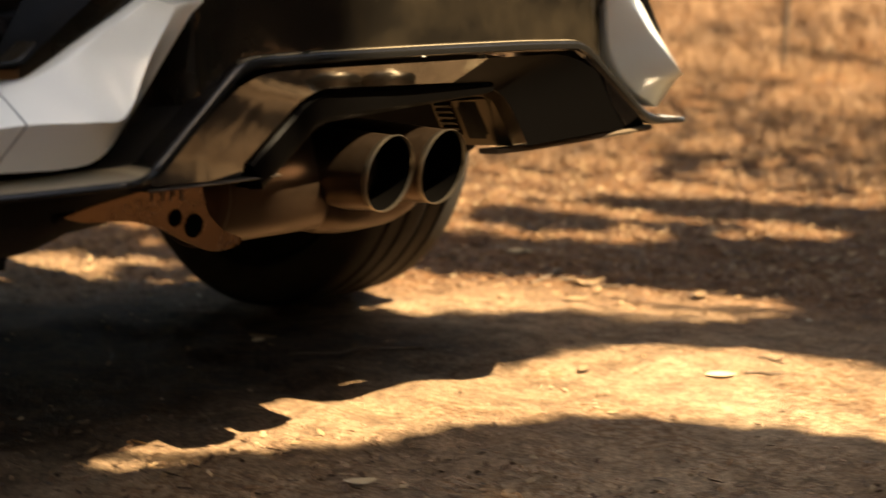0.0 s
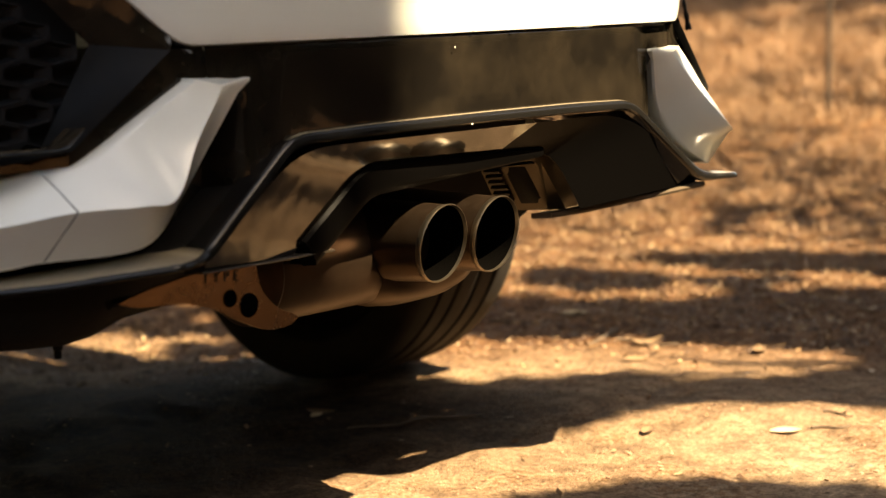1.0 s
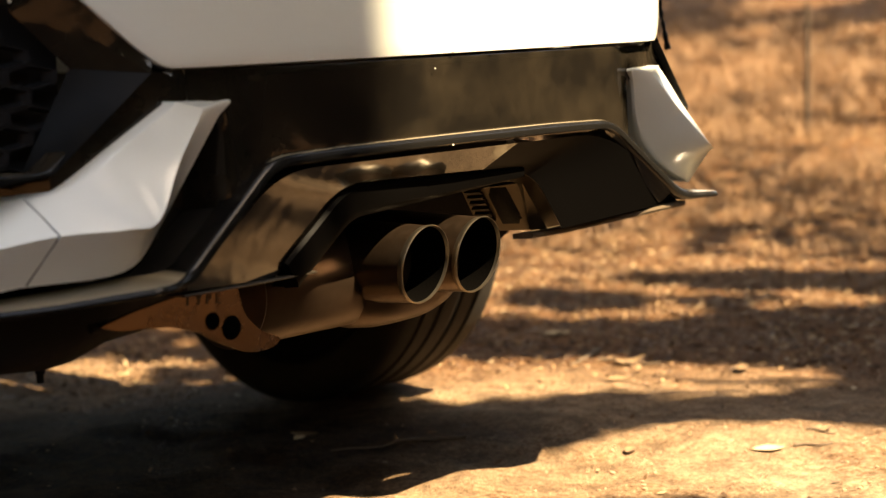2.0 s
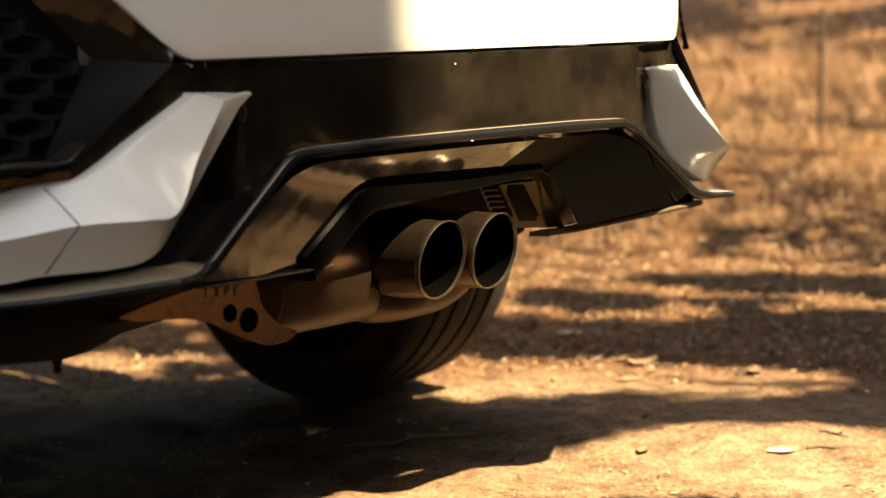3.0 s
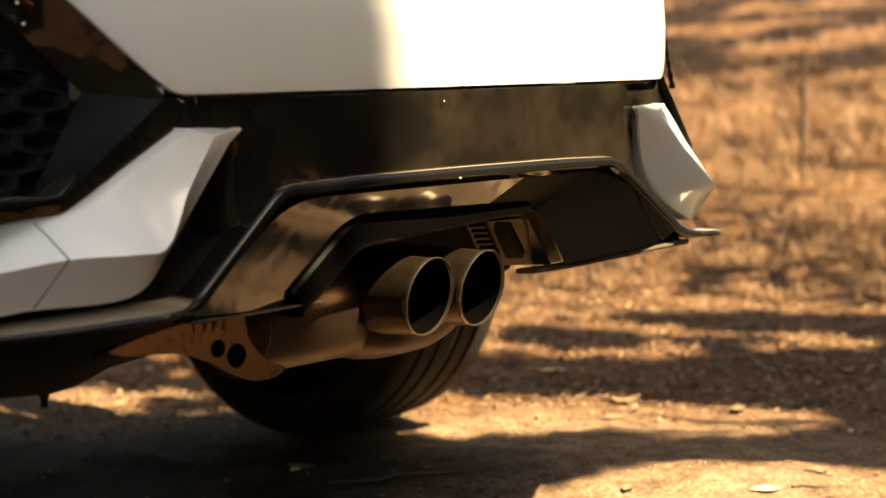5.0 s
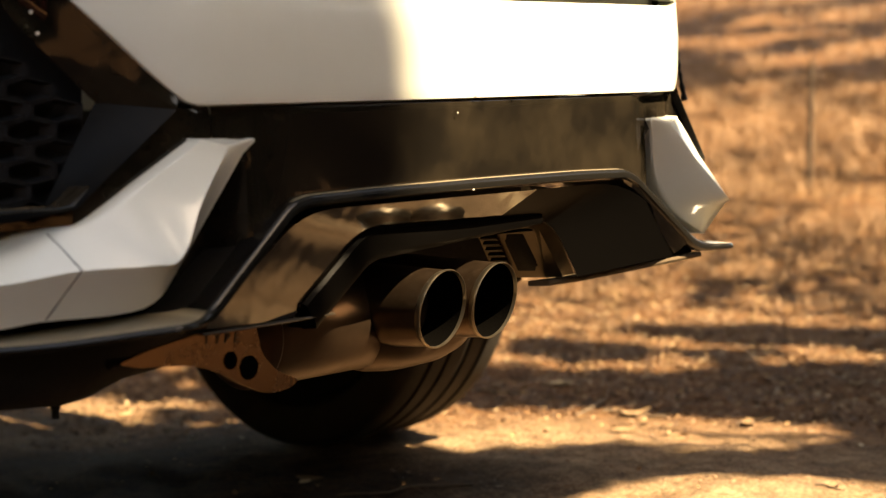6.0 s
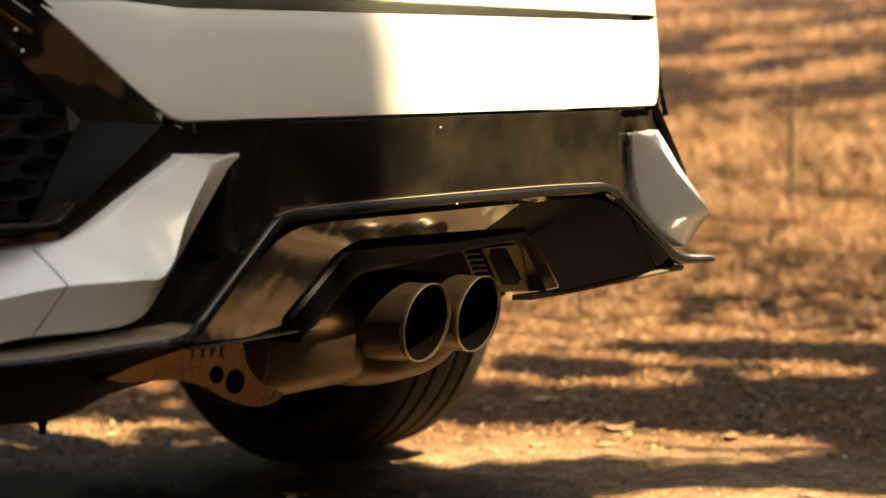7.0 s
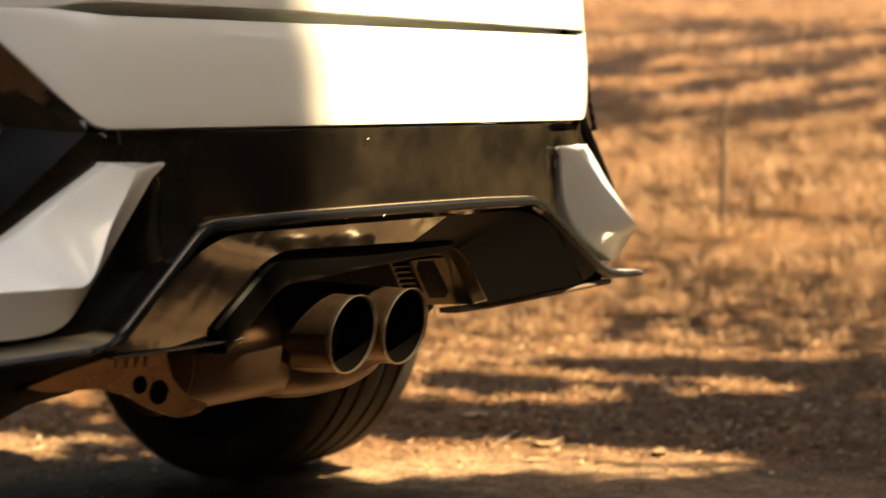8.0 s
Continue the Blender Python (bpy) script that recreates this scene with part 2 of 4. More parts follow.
def interp(pts, steps):
    """Catmull-Rom through points."""
    P = [Vector(p) for p in pts]
    P = [2 * P[0] - P[1]] + P + [2 * P[-1] - P[-2]]
    out = []
    for i in range(1, len(P) - 2):
        for s in range(steps):
            t = s / steps
            a, b, c, d = P[i - 1], P[i], P[i + 1], P[i + 2]
            out.append(0.5 * (2 * b + (c - a) * t + (2 * a - 5 * b + 4 * c - d) * t * t + (3 * b - a - 3 * c + d) * t ** 3))
    out.append(P[-2].copy())
    return out


def rounded(pts, r, n=4):
    """A polyline with its inner corners rounded."""
    P = [Vector(p) for p in pts]
    out = [P[0]]
    for a, b, c in zip(P, P[1:], P[2:]):
        u, v = (a - b), (c - b)
        rr = min(r, u.length * 0.45, v.length * 0.45)
        p0, p1 = b + u.normalized() * rr, b + v.normalized() * rr
        for i in range(n + 1):
            t = i / n
            out.append((1 - t) ** 2 * p0 + 2 * t * (1 - t) * b + t * t * p1)
    out.append(P[-1])
    return out


def dense(pts, step):
    P = [Vector(p) for p in pts]
    out = [P[0]]
    for a, b in zip(P, P[1:]):
        n = max(1, math.ceil((b - a).length / step))
        out += [a.lerp(b, (i + 1) / n) for i in range(n)]
    return out


def smooth(t):
    t = min(1, max(0, t))
    return t * t * (3 - 2 * t)


def plan(x):
    """How far forward the white bumper skin lies at x."""
    a = abs(x)
    return 0.02 + 0.10 * a * a + 2.6 * max(0, a - 0.44) ** 2


def patch(x0, x1, nx, lo, hi, nz, yf, r=0.006, depth=0.02):
    """A skin over x and z with rounded, turned-in edges; yf gives its y."""
    rings = []
    for i in range(nx + 1):
        x = x0 + (x1 - x0) * i / nx
        zl, zh = lo(x), hi(x)
        h = zh - zl
        rr = min(r, h * 0.45)
        zs = [0.0, 0.12 * rr, 0.4 * rr, rr]
        zs += [rr + (h - 2 * rr) * (j + 1) / (nz + 1) for j in range(nz)]
        zs += [h - rr, h - 0.4 * rr, h - 0.12 * rr, h]
        ring = []
        for d in zs:
            e = min(d, h - d)
            dy = rr - math.sqrt(max(0, rr * rr - (rr - min(e, rr)) ** 2)) if rr > 0 else 0
            z = zl + d
            ring.append(Vector((x, yf(x, z) + dy, z)))
        ring = [ring[0] + Vector((0, depth, 0))] + ring + [ring[-1] + Vector((0, depth, 0))]
        rings.append(ring)
    return loft(rings, closed=False, caps=False)


def tube(path, radius, n=8):
    """Rings round a path; radius may be a function of the share of the way."""
    P = [Vector(p) for p in path]
    rings = []
    for i, p in enumerate(P):
        t = (P[min(i + 1, len(P) - 1)] - P[max(i - 1, 0)]).normalized()
        u = t.cross(Vector((0.31, 0.2, 0.93))).normalized()
        v = t.cross(u)
        r = radius(i / (len(P) - 1)) if callable(radius) else radius
        rings.append([p + (u * math.cos(a) + v * math.sin(a)) * r for a in [2 * math.pi * k / n for k in range(n)]])
    return loft(rings)


def lathe(profile, centre, axis, n=48):
    """Turns (along, radius) pairs round an axis through centre."""
    axis = Vector(axis).normalized()
    u = axis.orthogonal().normalized()
    v = axis.cross(u)
    rings = []
    for a, r in profile:
        rings.append([Vector(centre) + axis * a + (u * math.cos(t) + v * math.sin(t)) * r for t in [2 * math.pi * k / n for k in range(n)]])
    return loft(rings, caps=False)


def joined(*pieces):
    verts, faces = [], []
    for v, f in pieces:
        k = len(verts)
        verts += list(v)
        faces += [tuple(i + k for i in face) for face in f]
    return verts, faces


def mirrored(piece):
    v, f = piece
    return [Vector((-p[0], p[1], p[2])) for p in v], f


def slab(outline, axis_y, thick, bevel=0.0015):
    """A flat plate in x and z with softened rims."""
    c = Vector((sum(p[0] for p in outline) / len(outline), 0, sum(p[1] for p in outline) / len(outline)))
    P = [Vector((p[0], 0, p[1])) for p in outline]
    small = [p + (c - p).normalized() * bevel for p in P]
    rings = [[p + Vector((0, axis_y, 0)) for p in small], [p + Vector((0, axis_y + bevel, 0)) for p in P],
             [p + Vector((0, axis_y + thick, 0)) for p in P]]
    return loft(rings)


# ---- the ground ----


def hill(x, y):
    s = 0.86 * x + 0.51 * y
    k = max(0.0, s - 3.0)
    rise = 0.125 * (k - 1.2 * (1 - math.exp(-k / 1.2)))
    rise = 9.0 * (1 - math.exp(-rise / 9.0))
    n = noise.noise(Vector((x * 0.35, y * 0.35, 3.1)))
    return rise + 0.10 * n * min(1, k / 3)


def ground_z(x, y):
    d = 0.010 * noise.noise(Vector((x * 2.3, y * 2.3, 0.7))) + 0.011 * noise.noise(Vector((x * 7.0, y * 7.0, 5.0)))
    if abs(x) < 4 and abs(y) < 4:
        d += 0.0075 * noise.noise(Vector((x * 17.0, y * 17.0, 2.0)))
    far = max(0.0, 1 - (abs(x) + abs(y)) / 40)
    rut = 0.032 * smooth((y - 1.10) / 0.22) * smooth((1.6 - abs(x)) / 0.5) * smooth((3.2 - y) / 0.8)
    rut += 0.042 * smooth((x - 0.30) / 0.35) * smooth((1.75 - x) / 0.5) * smooth((y - 1.25) / 0.30) * smooth((3.0 - y) / 0.6)
    return hill(x, y) + d * far - 0.004 - rut


def axis_steps():
    a = [i * 0.05 for i in range(-50, -10)] + [-0.5 + i * 0.025 for i in range(0, 120)] + [2.5 + i * 0.05 for i in range(0, 32)]
    step, x = 0.05, a[-1]
    while x < 900:
        step *= 1.07
        x += step
        a.append(x)
    step, x = 0.05, a[0]
    while x > -900:
        step *= 1.12
        x -= step
        a.insert(0, x)
    return a


ax = axis_steps()
gv = [Vector((x, y, ground_z(x, y))) for y in ax for x in ax]
gn = len(ax)
gf = [(j * gn + i, j * gn + i + 1, (j + 1) * gn + i + 1, (j + 1) * gn + i) for j in range(gn - 1) for i in range(gn - 1)]
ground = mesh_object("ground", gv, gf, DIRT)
tagged(ground, "dry dirt track with gravel, rising into a grassy slope", "ground", kind="structure")

# ---- the car ----
car = new("car")
tagged(car, "white hatchback with a black rear diffuser, parked on dirt", "car")


def sub(name, piece, mat, parent=car, label="", smooth=True):
    return mesh_object(name, piece[0], piece[1], mat, parent, label, smooth)


def skin_low(x):
    a = abs(x)
    k = max(0.0, a - 0.485)
    return 0.678 + 1.32 * (math.sqrt(k * k + 0.0012) - 0.03464) if k > 0 else 0.678


# white bumper skin, shelf and tailgate
def scoop_low(x):
    return 0.802 + 0.008 * smooth((abs(x) - 0.47) / 0.09) + 0.003 * max(0, x)


def scoop_high(x):
    return scoop_low(x) + 0.0004 + 0.0155 * smooth((0.553 - abs(x)) / 0.07) * (1 - 0.45 * smooth((x + 0.3) / 0.9))


def skin_y(x, z):
    return plan(x) + 0.10 * max(0, z - 0.76) + 0.5 * max(0, z - 0.86) ** 1.4


sub("bumper_skin", patch(-0.70, 0.70, 140, skin_low, lambda x: max(scoop_low(x), skin_low(x) + 0.004), 5, skin_y, 0.0008, 0.03), WHITE, label="white painted bumper skin")
sub("tailgate", patch(-0.70, 0.70, 140, lambda x: max(scoop_high(x), skin_low(x) + 0.0045), lambda x: 1.0, 8, skin_y, 0.0008, 0.03), WHITE)
sub("tailgate_gap", patch(-0.60, 0.60, 60, lambda x: 0.79, lambda x: 0.84, 1, lambda x, z: plan(x) + 0.048, 0.002, 0.01), WHITE)

LIP = [(0, 0.022, 0.571), (0.2, 0.026, 0.570), (0.350, 0.033, 0.566), (0.513, 0.016, 0.446), (0.565, -0.012, 0.446), (0.68, 0.076, 0.430), (0.80, 0.20, 0.418)]


def lip_at(x):
    a = abs(x)
    for p, q in zip(LIP, LIP[1:]):
        if a <= q[0]:
            t = (a - p[0]) / (q[0] - p[0])
            return p[1] + (q[1] - p[1]) * t, p[2] + (q[2] - p[2]) * t
    return LIP[-1][1], LIP[-1][2]


def valance_top(x):
    a = abs(x)
    return min(0.676, max(0.50, 0.676 - 0.83 * (a - 0.509), 0.571 - 0.24 * (a - 0.635)))


def valance_y(x, z):
    ly, lz = lip_at(x)
    t = min(1, max(0, (z - lz) / max(0.02, 0.676 - lz)))
    t = max(t, smooth((abs(x) - 0.44) / 0.05))
    a = abs(x)
    y = (ly + 0.008) * (1 - t) + (plan(x) + 0.003 if a < 0.49 else 0.0535 + 0.216 * (a - 0.49) + 2.5 * max(0, a - 0.632)) * t
    fin_top = 0.628 if a < 0.495 else max(0.535, 0.628 - 0.72 * (a - 0.495))
    deep = smooth((a - 0.412) / 0.012) * smooth((fin_top - 0.004 - z) / 0.014)
    y += 0.010 * smooth((a - 0.35) / 0.06)
    return y * (1 - deep) + deep * max(y, 0.11 + 0.5 * max(0, a - 0.55))


sub("valance", patch(-0.464, 0.464, 186, lambda x: lip_at(x)[1] - 0.004, valance_top, 12, valance_y, 0.004, 0.03), BLACK, label="gloss black lower valance")
corner = patch(-0.72, -0.4655, 80, lambda x: lip_at(x)[1] - 0.004, valance_top, 20, lambda x, z: valance_y(x, z) + 0.0005, 0.003, 0.03)
sub("corner_valance", corner, BLACK)
sub("corner_valance", mirrored(corner), BLACK)

# the lip that frames the diffuser
path = [(-x, y, z) for x, y, z in reversed(LIP[1:])] + LIP
path = dense(rounded(path, 0.03, 5), 0.03)


def lip_ring(i):
    p = path[i]
    t = (path[min(i + 1, len(path) - 1)] - path[max(i - 1, 0)])
    t = Vector((t.x, 0, t.z)).normalized()
    up = Vector((-t.z, 0, t.x))
    wide = smooth((abs(p.x) - 0.50) / 0.05)
    r = 0.008 - 0.001 * wide
    low = -0.0125 + 0.005 * wide
    deep = 0.035 + 0.05 * wide
    prof = [(r - r * math.cos(q), r * math.sin(q) - 0.0045) for q in [radians(15 * k) for k in range(7)]] + [(deep, r - 0.0035), (deep, low), (0.010, low), (0.003, low + 0.0015), (0.0, low + 0.004)]
    return [p + Vector((0, a - 0.004, 0)) + up * b for a, b in prof]


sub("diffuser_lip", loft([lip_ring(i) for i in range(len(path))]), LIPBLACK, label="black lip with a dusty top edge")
fillet = []
for i in range(len(path)):
    p = path[i]
    if not 0.10 < p.x < 0.50:
        continue
    t = path[i + 1] - path[i - 1]
    t = Vector((t.x, 0, t.z)).normalized()
    up = Vector((-t.z, 0, t.x))
    k = smooth((p.x - 0.10) / 0.2)
    fillet.append([p + Vector((0, a, 0)) + up * b for a, b in ((0.001, -0.0115), (0.004, -0.0128 - 0.002 * k), (0.012, -0.013 - 0.014 * k), (0.024, -0.013 - 0.022 * k))])
sub("lip_fillet", loft(fillet, closed=False, caps=False), FACEM)
cv, cf = lathe([(0, 0.0), (0.0008, 0.0025), (0.0016, 0.0)], (-0.034, 0.0205, 0.562), (0, -1, 0.2), 10)
sub("paint_chip", (cv, cf), CHIP_GLINT)
for x, y, z, r in ((-0.030, 0.0185, 0.681, 0.0022), (0.052, 0.0185, 0.680, 0.0018), (-0.066, 0.0205, 0.660, 0.0012)):
    sub("paint_chip", lathe([(0, 0.0), (0.0006, r), (0.0012, 0.0)], (x, y, z), (0, -1, 0.1), 9), CHIP_GLINT)

# unseen floor added behind the lip, closing the corners against sun leaks
shelf = []
for i in range(24):
    x = 0.36 + 0.38 * i / 23
    ly, lz = lip_at(x)
    shelf.append([Vector((x, ly + 0.02, lz - 0.002)), Vector((x, ly + 0.02, lz - 0.009)), Vector((x, 0.24, lz - 0.009)), Vector((x, 0.24, lz - 0.002))])
sub("corner_floor", loft(shelf), UNDER)
sub("corner_floor", mirrored(loft(shelf)), UNDER)

# recessed diffuser face round the tunnel
OUTER = [(-0.50, 0.432), (-0.345, 0.552), (0.345, 0.552), (0.515, 0.436)]


def strip(a, b, ya, yb, n=14):
    rings = []
    for i in range(n + 1):
        t = i / n
        rings.append([Vector((a[0][0] + (a[1][0] - a[0][0]) * t, ya, a[0][1] + (a[1][1] - a[0][1]) * t)).lerp(
            Vector((b[0][0] + (b[1][0] - b[0][0]) * t, yb, b[0][1] + (b[1][1] - b[0][1]) * t)), s / 6) for s in range(7)])
    return loft(rings, closed=False, caps=False)


INNER3 = [(-0.324, 0.066, 0.420), (-0.192, 0.066, 0.515), (0.197, 0.066, 0.509), (0.272, 0.070, 0.417)]
face_out = [rounded([(x, 0.030, z) for x, z in OUTER], r, 6) for r in (0.06, 0.10)]
face_in = [rounded(INNER3, r, 6) for r in (0.045, 0.075)]
face_out, face_in = (a[:len(a) // 2] + b[len(b) // 2:] for a, b in (face_out, face_in))
fo, fi = [], []
for a, b, c, d in zip(face_out, face_out[1:], face_in, face_in[1:]):
    n = 12 if (b - a).length > 0.05 else 1
    fo += [a.lerp(b, k / n) for k in range(n)]
    fi += [c.lerp(d, k / n) for k in range(n)]
fo.append(face_out[-1])
fi.append(face_in[-1])
# right part takes a duller black, imitating where the ground's reflection ends
cut = max(i for i, p in enumerate(fo) if p.x < 0.12)
for k0, k1, mat in ((0, cut, FACEM), (cut, len(fo) - 1, FRAMEM)):
    sub("diffuser_face", loft([[a.lerp(b, k / 6) for k in range(7)] for a, b in zip(fo[k0:k1 + 1], fi[k0:k1 + 1])], closed=False, caps=False), mat, label="glossy black diffuser face" if k0 == 0 else "")
    back_edge = [b + Vector((0.044 * smooth((b.x - 0.05) / 0.12), 0.032, -0.001 - 0.006 * smooth((b.x - 0.05) / 0.12))) for b in fi[k0:k1 + 1]]
    sub("opening_return", loft([[a, a.lerp(b, 0.5), b] for a, b in zip(fi[k0:k1 + 1], back_edge)], closed=False, caps=False), FRAMEM if k0 == 0 else ALU)
legs = [Vector((x, y - 0.004, z)) for x, y, z in INNER3]
legs[0] = legs[0].lerp(legs[1], 0.14)
legs[2] = Vector((0.172, 0.064, 0.5095))
legs = legs[:3]
frame_path = rounded(legs, 0.035, 5)
rings = []
for i, p in enumerate(frame_path):
    t = (frame_path[min(i + 1, len(frame_path) - 1)] - frame_path[max(i - 1, 0)]).normalized()
    up = Vector((-t.z, 0, t.x))
    slim = 1 - 0.75 * smooth((p.x - 0.0) / 0.20)
    rings.append([p + Vector((0, a, 0)) + up * (b * slim if b < 0 else b) for a, b in ((0.0, 0.006), (-0.004, 0.002), (-0.004, -0.026), (0.0, -0.034), (0.025, -0.038), (0.025, 0.0))])
sub("tunnel_frame", loft(rings), FRAMEM)
flange = [(0.150, 0.502), (0.233, 0.4985), (0.247, 0.494), (0.256, 0.484), (0.311, 0.409), (0.240, 0.409), (0.209, 0.482), (0.203, 0.488), (0.193, 0.4905), (0.150, 0.4925)]
lean = []
for x, z in flange:
    back_by = 0.42 * (0.502 - z)
    lean.append(Vector((x + 1.37 * back_by, 0.098 + back_by, z - 0.17 * back_by)))
outer, inner = lean[:5], list(reversed(lean[5:]))
sub("shield_flange", loft([[a, a.lerp(b, 0.5) + Vector((0, -0.001, 0)), b, b + Vector((0, 0.003, 0)), a + Vector((0, 0.003, 0))] for a, b in zip(outer, inner)]), ALU, label="dusty flange round the opening")
TIN = [(-0.265, 0.40), (-0.14, 0.49), (0.225, 0.485)]
tun = [strip(TIN[i:i + 2], [(x * 0.93, z - 0.01) for x, z in TIN[i:i + 2]], 0.106, 0.30, 4) for i in range(2)]
sub("tunnel", joined(*tun), UNDER)
SH = [Vector(p) for p in ((0.222, 0.104, 0.488), (0.290, 0.108, 0.412), (0.200, 0.20, 0.482), (0.262, 0.21, 0.406))]


def shield_at(down, back, off=0.0):
    return SH[0].lerp(SH[1], down).lerp(SH[2].lerp(SH[3], down), back) + Vector((-off, -off * 0.3, -off * 0.6))


def shield_patch(d0, d1, b0, b1, off):
    return loft([[shield_at(d0 + (d1 - d0) * i / 4, b0 + (b1 - b0) * j / 4, off * (0 if i in (0, 4) or j in (0, 4) else 1)) for j in range(5)] for i in range(5)], closed=False, caps=False)


sub("heat_shield", shield_patch(0, 1, 0, 1, 0.0), ALU, label="dusty metal heat shield")
sub("shield_panel", shield_patch(0.10, 0.86, 0.28, 0.62, 0.005), UNDER)
for i in range(6):
    d = 0.12 + i * 0.115
    sub("rib", loft([[shield_at(d + a, b, o) for b in (0.68, 0.94)] for a, o in ((0, 0.0), (0.012, 0.006), (0.05, 0.006), (0.062, 0.0))], closed=False, caps=False), DUSTYM)
back = slab([(-0.3, 0.36), (-0.17, 0.50), (0.30, 0.50), (0.40, 0.36)], 0.32, 0.01)
sub("tunnel_back", back, UNDER)
for pts in ([(-0.505, 0.034, 0.428), (-0.377, 0.058, 0.4225), (-0.252, 0.068, 0.4215)], [(0.250, 0.112, 0.4105), (0.318, 0.100, 0.4125), (0.41, 0.066, 0.423), (0.520, 0.024, 0.4365)]):
    rr = []
    for p in dense(pts, 0.03):
        k = 1 if pts[0][0] < 0 else 2.6
        rr.append([p + Vector((0, a, c)) for a, c in ((-0.006, 0.0), (-0.007, -0.0015 * k), (-0.005, -0.003 * k), (0.03, -0.004 * k), (0.03, -0.003), (0.0, 0.0))])
    sub("diffuser_floor", loft(rr), DUSTYM if k == 1 else FLANGEM)

# white corner fins
O = [(-0.493, 0.052, 0.638), (-0.563, 0.060, 0.594), (-0.597, 0.069, 0.572), (-0.627, 0.085, 0.555), (-0.653, 0.112, 0.547), (-0.680, 0.165, 0.540), (-0.75, 0.27, 0.527)]
K = [(-0.460, 0.042, 0.629), (-0.512, 0.021, 0.573), (-0.563, -0.001, 0.518), (-0.594, 0.016, 0.511), (-0.650, 0.056, 0.508), (-0.719, 0.115, 0.493), (-0.82, 0.22, 0.475)]
L = [(-0.404, 0.043, 0.636), (-0.453, 0.060, 0.556), (-0.505, 0.063, 0.500), (-0.572, 0.050, 0.460), (-0.664, 0.102, 0.451), (-0.705, 0.136, 0.443), (-0.80, 0.23, 0.430)]
SEAM = 24


def fin_ring(i, o, k, l):
    """Two flat faces that meet in a tight rounded ridge, with turned-in rims."""
    a, b, c = o[i], k[i], l[i]
    deep = Vector((0, 0.045 + 0.06 * min(1, i / 12), 0))
    dish = Vector((-0.5, 0.3, 0)) * (0.026 * max(0.0, 1 - i / 13) * smooth((i + 1.2) / 2.5))
    proud = Vector((0, -0.007 * smooth(1 - i / 7), 0))
    a, b, c = a + proud, b + proud, c + proud
    ridge = b * 0.9 + a.lerp(b, 0.94) * 0.05 + b.lerp(c, 0.06) * 0.05
    return [a + Vector((0, 0.03, 0)), a + Vector((0, 0.0025, -0.0006)), a.lerp(b, 0.03), a.lerp(b, 0.07), a.lerp(b, 0.5) + Vector((0, -0.0012, 0)), a.lerp(b, 0.90), a.lerp(b, 0.95), ridge,
            b.lerp(c, 0.05) + dish * 0.06, b.lerp(c, 0.10) + dish * 0.12, b.lerp(c, 0.50) + dish * 0.55, b.lerp(c, 0.92) + dish, b.lerp(c, 0.985) + dish * 0.9, c + Vector((0, 0.004, 0)) + dish * 0.8, c + Vector((-0.002, 0.014, 0)) + dish, c + deep + Vector((-0.012, 0, 0))]


def fin(first, last):
    o, k, l = interp(O, 6), interp(K, 6), interp(L, 6)
    rings = [fin_ring(i, o, k, l) for i in range(first, last + 1)]
    if first == 0:
        # the top end is drawn in a little, so that its rim is rounded
        mid = sum(rings[0], Vector()) / len(rings[0])
        rings = [[p.lerp(mid, 0.045) + Vector((0, 0, 0.0035)) for p in rings[0]], [p.lerp(mid, 0.012) + Vector((0, 0, 0.0022)) for p in rings[0]]] + rings
    return loft(rings)


# dark ring put into the seam, standing in for the gap's shade
seam_ring = fin_ring(SEAM, interp(O, 6), interp(K, 6), interp(L, 6))
mid_seam = sum(seam_ring, Vector()) / len(seam_ring)
seam_ring = [q + (mid_seam - q).normalized() * 0.0016 for q in seam_ring]
seam_piece = loft([seam_ring, [q + Vector((-0.0024, 0.0020, 0)) for q in seam_ring]])
sub("fin_seam", seam_piece, SOOT_GAP)
sub("fin_seam", mirrored(seam_piece), SOOT_GAP)
for half, nm in ((fin(0, SEAM), "corner_fin"), (fin(SEAM, 36), "side_skirt")):
    v, f = half
    if nm == "side_skirt":
        v = [Vector((p[0] - 0.0022, p[1] + 0.0018, p[2])) for p in v]
    sub(nm, (v, f), WHITE, label="white painted corner fin" if nm == "corner_fin" else "")
    sub(nm, mirrored((v, f)), WHITE)


# corner vents
def quad(a, b, c, d, n=6, bow=0.0):
    rings = []
    for i in range(n + 1):
        t = i / n
        p, q = Vector(a).lerp(Vector(b), t), Vector(d).lerp(Vector(c), t)
        rings.append([p.lerp(q, j / n) + Vector((0, -bow * 4 * (j / n) * (1 - j / n), 0)) for j in range(n + 1)])
    return loft(rings, closed=False, caps=False)


vA, vB, vC, vD, vD2, vE = (-0.64, 0.165, 0.765), (-0.575, 0.121, 0.681), (-0.513, 0.057, 0.6735), (-0.635, 0.083, 0.571), (-0.622, 0.155, 0.566), (-0.75, 0.16, 0.545)
surround = []
for i in range(25):
    t = i / 24
    xs = -0.508 - 0.154 * t
    rim_pt = Vector((xs, plan(xs) + 0.004, skin_low(xs) + 0.008))
    inner_pt = Vector(vC).lerp(Vector((-0.66, 0.185, 0.80)), t)
    surround.append([rim_pt.lerp(inner_pt, k / 6) for k in range(7)])
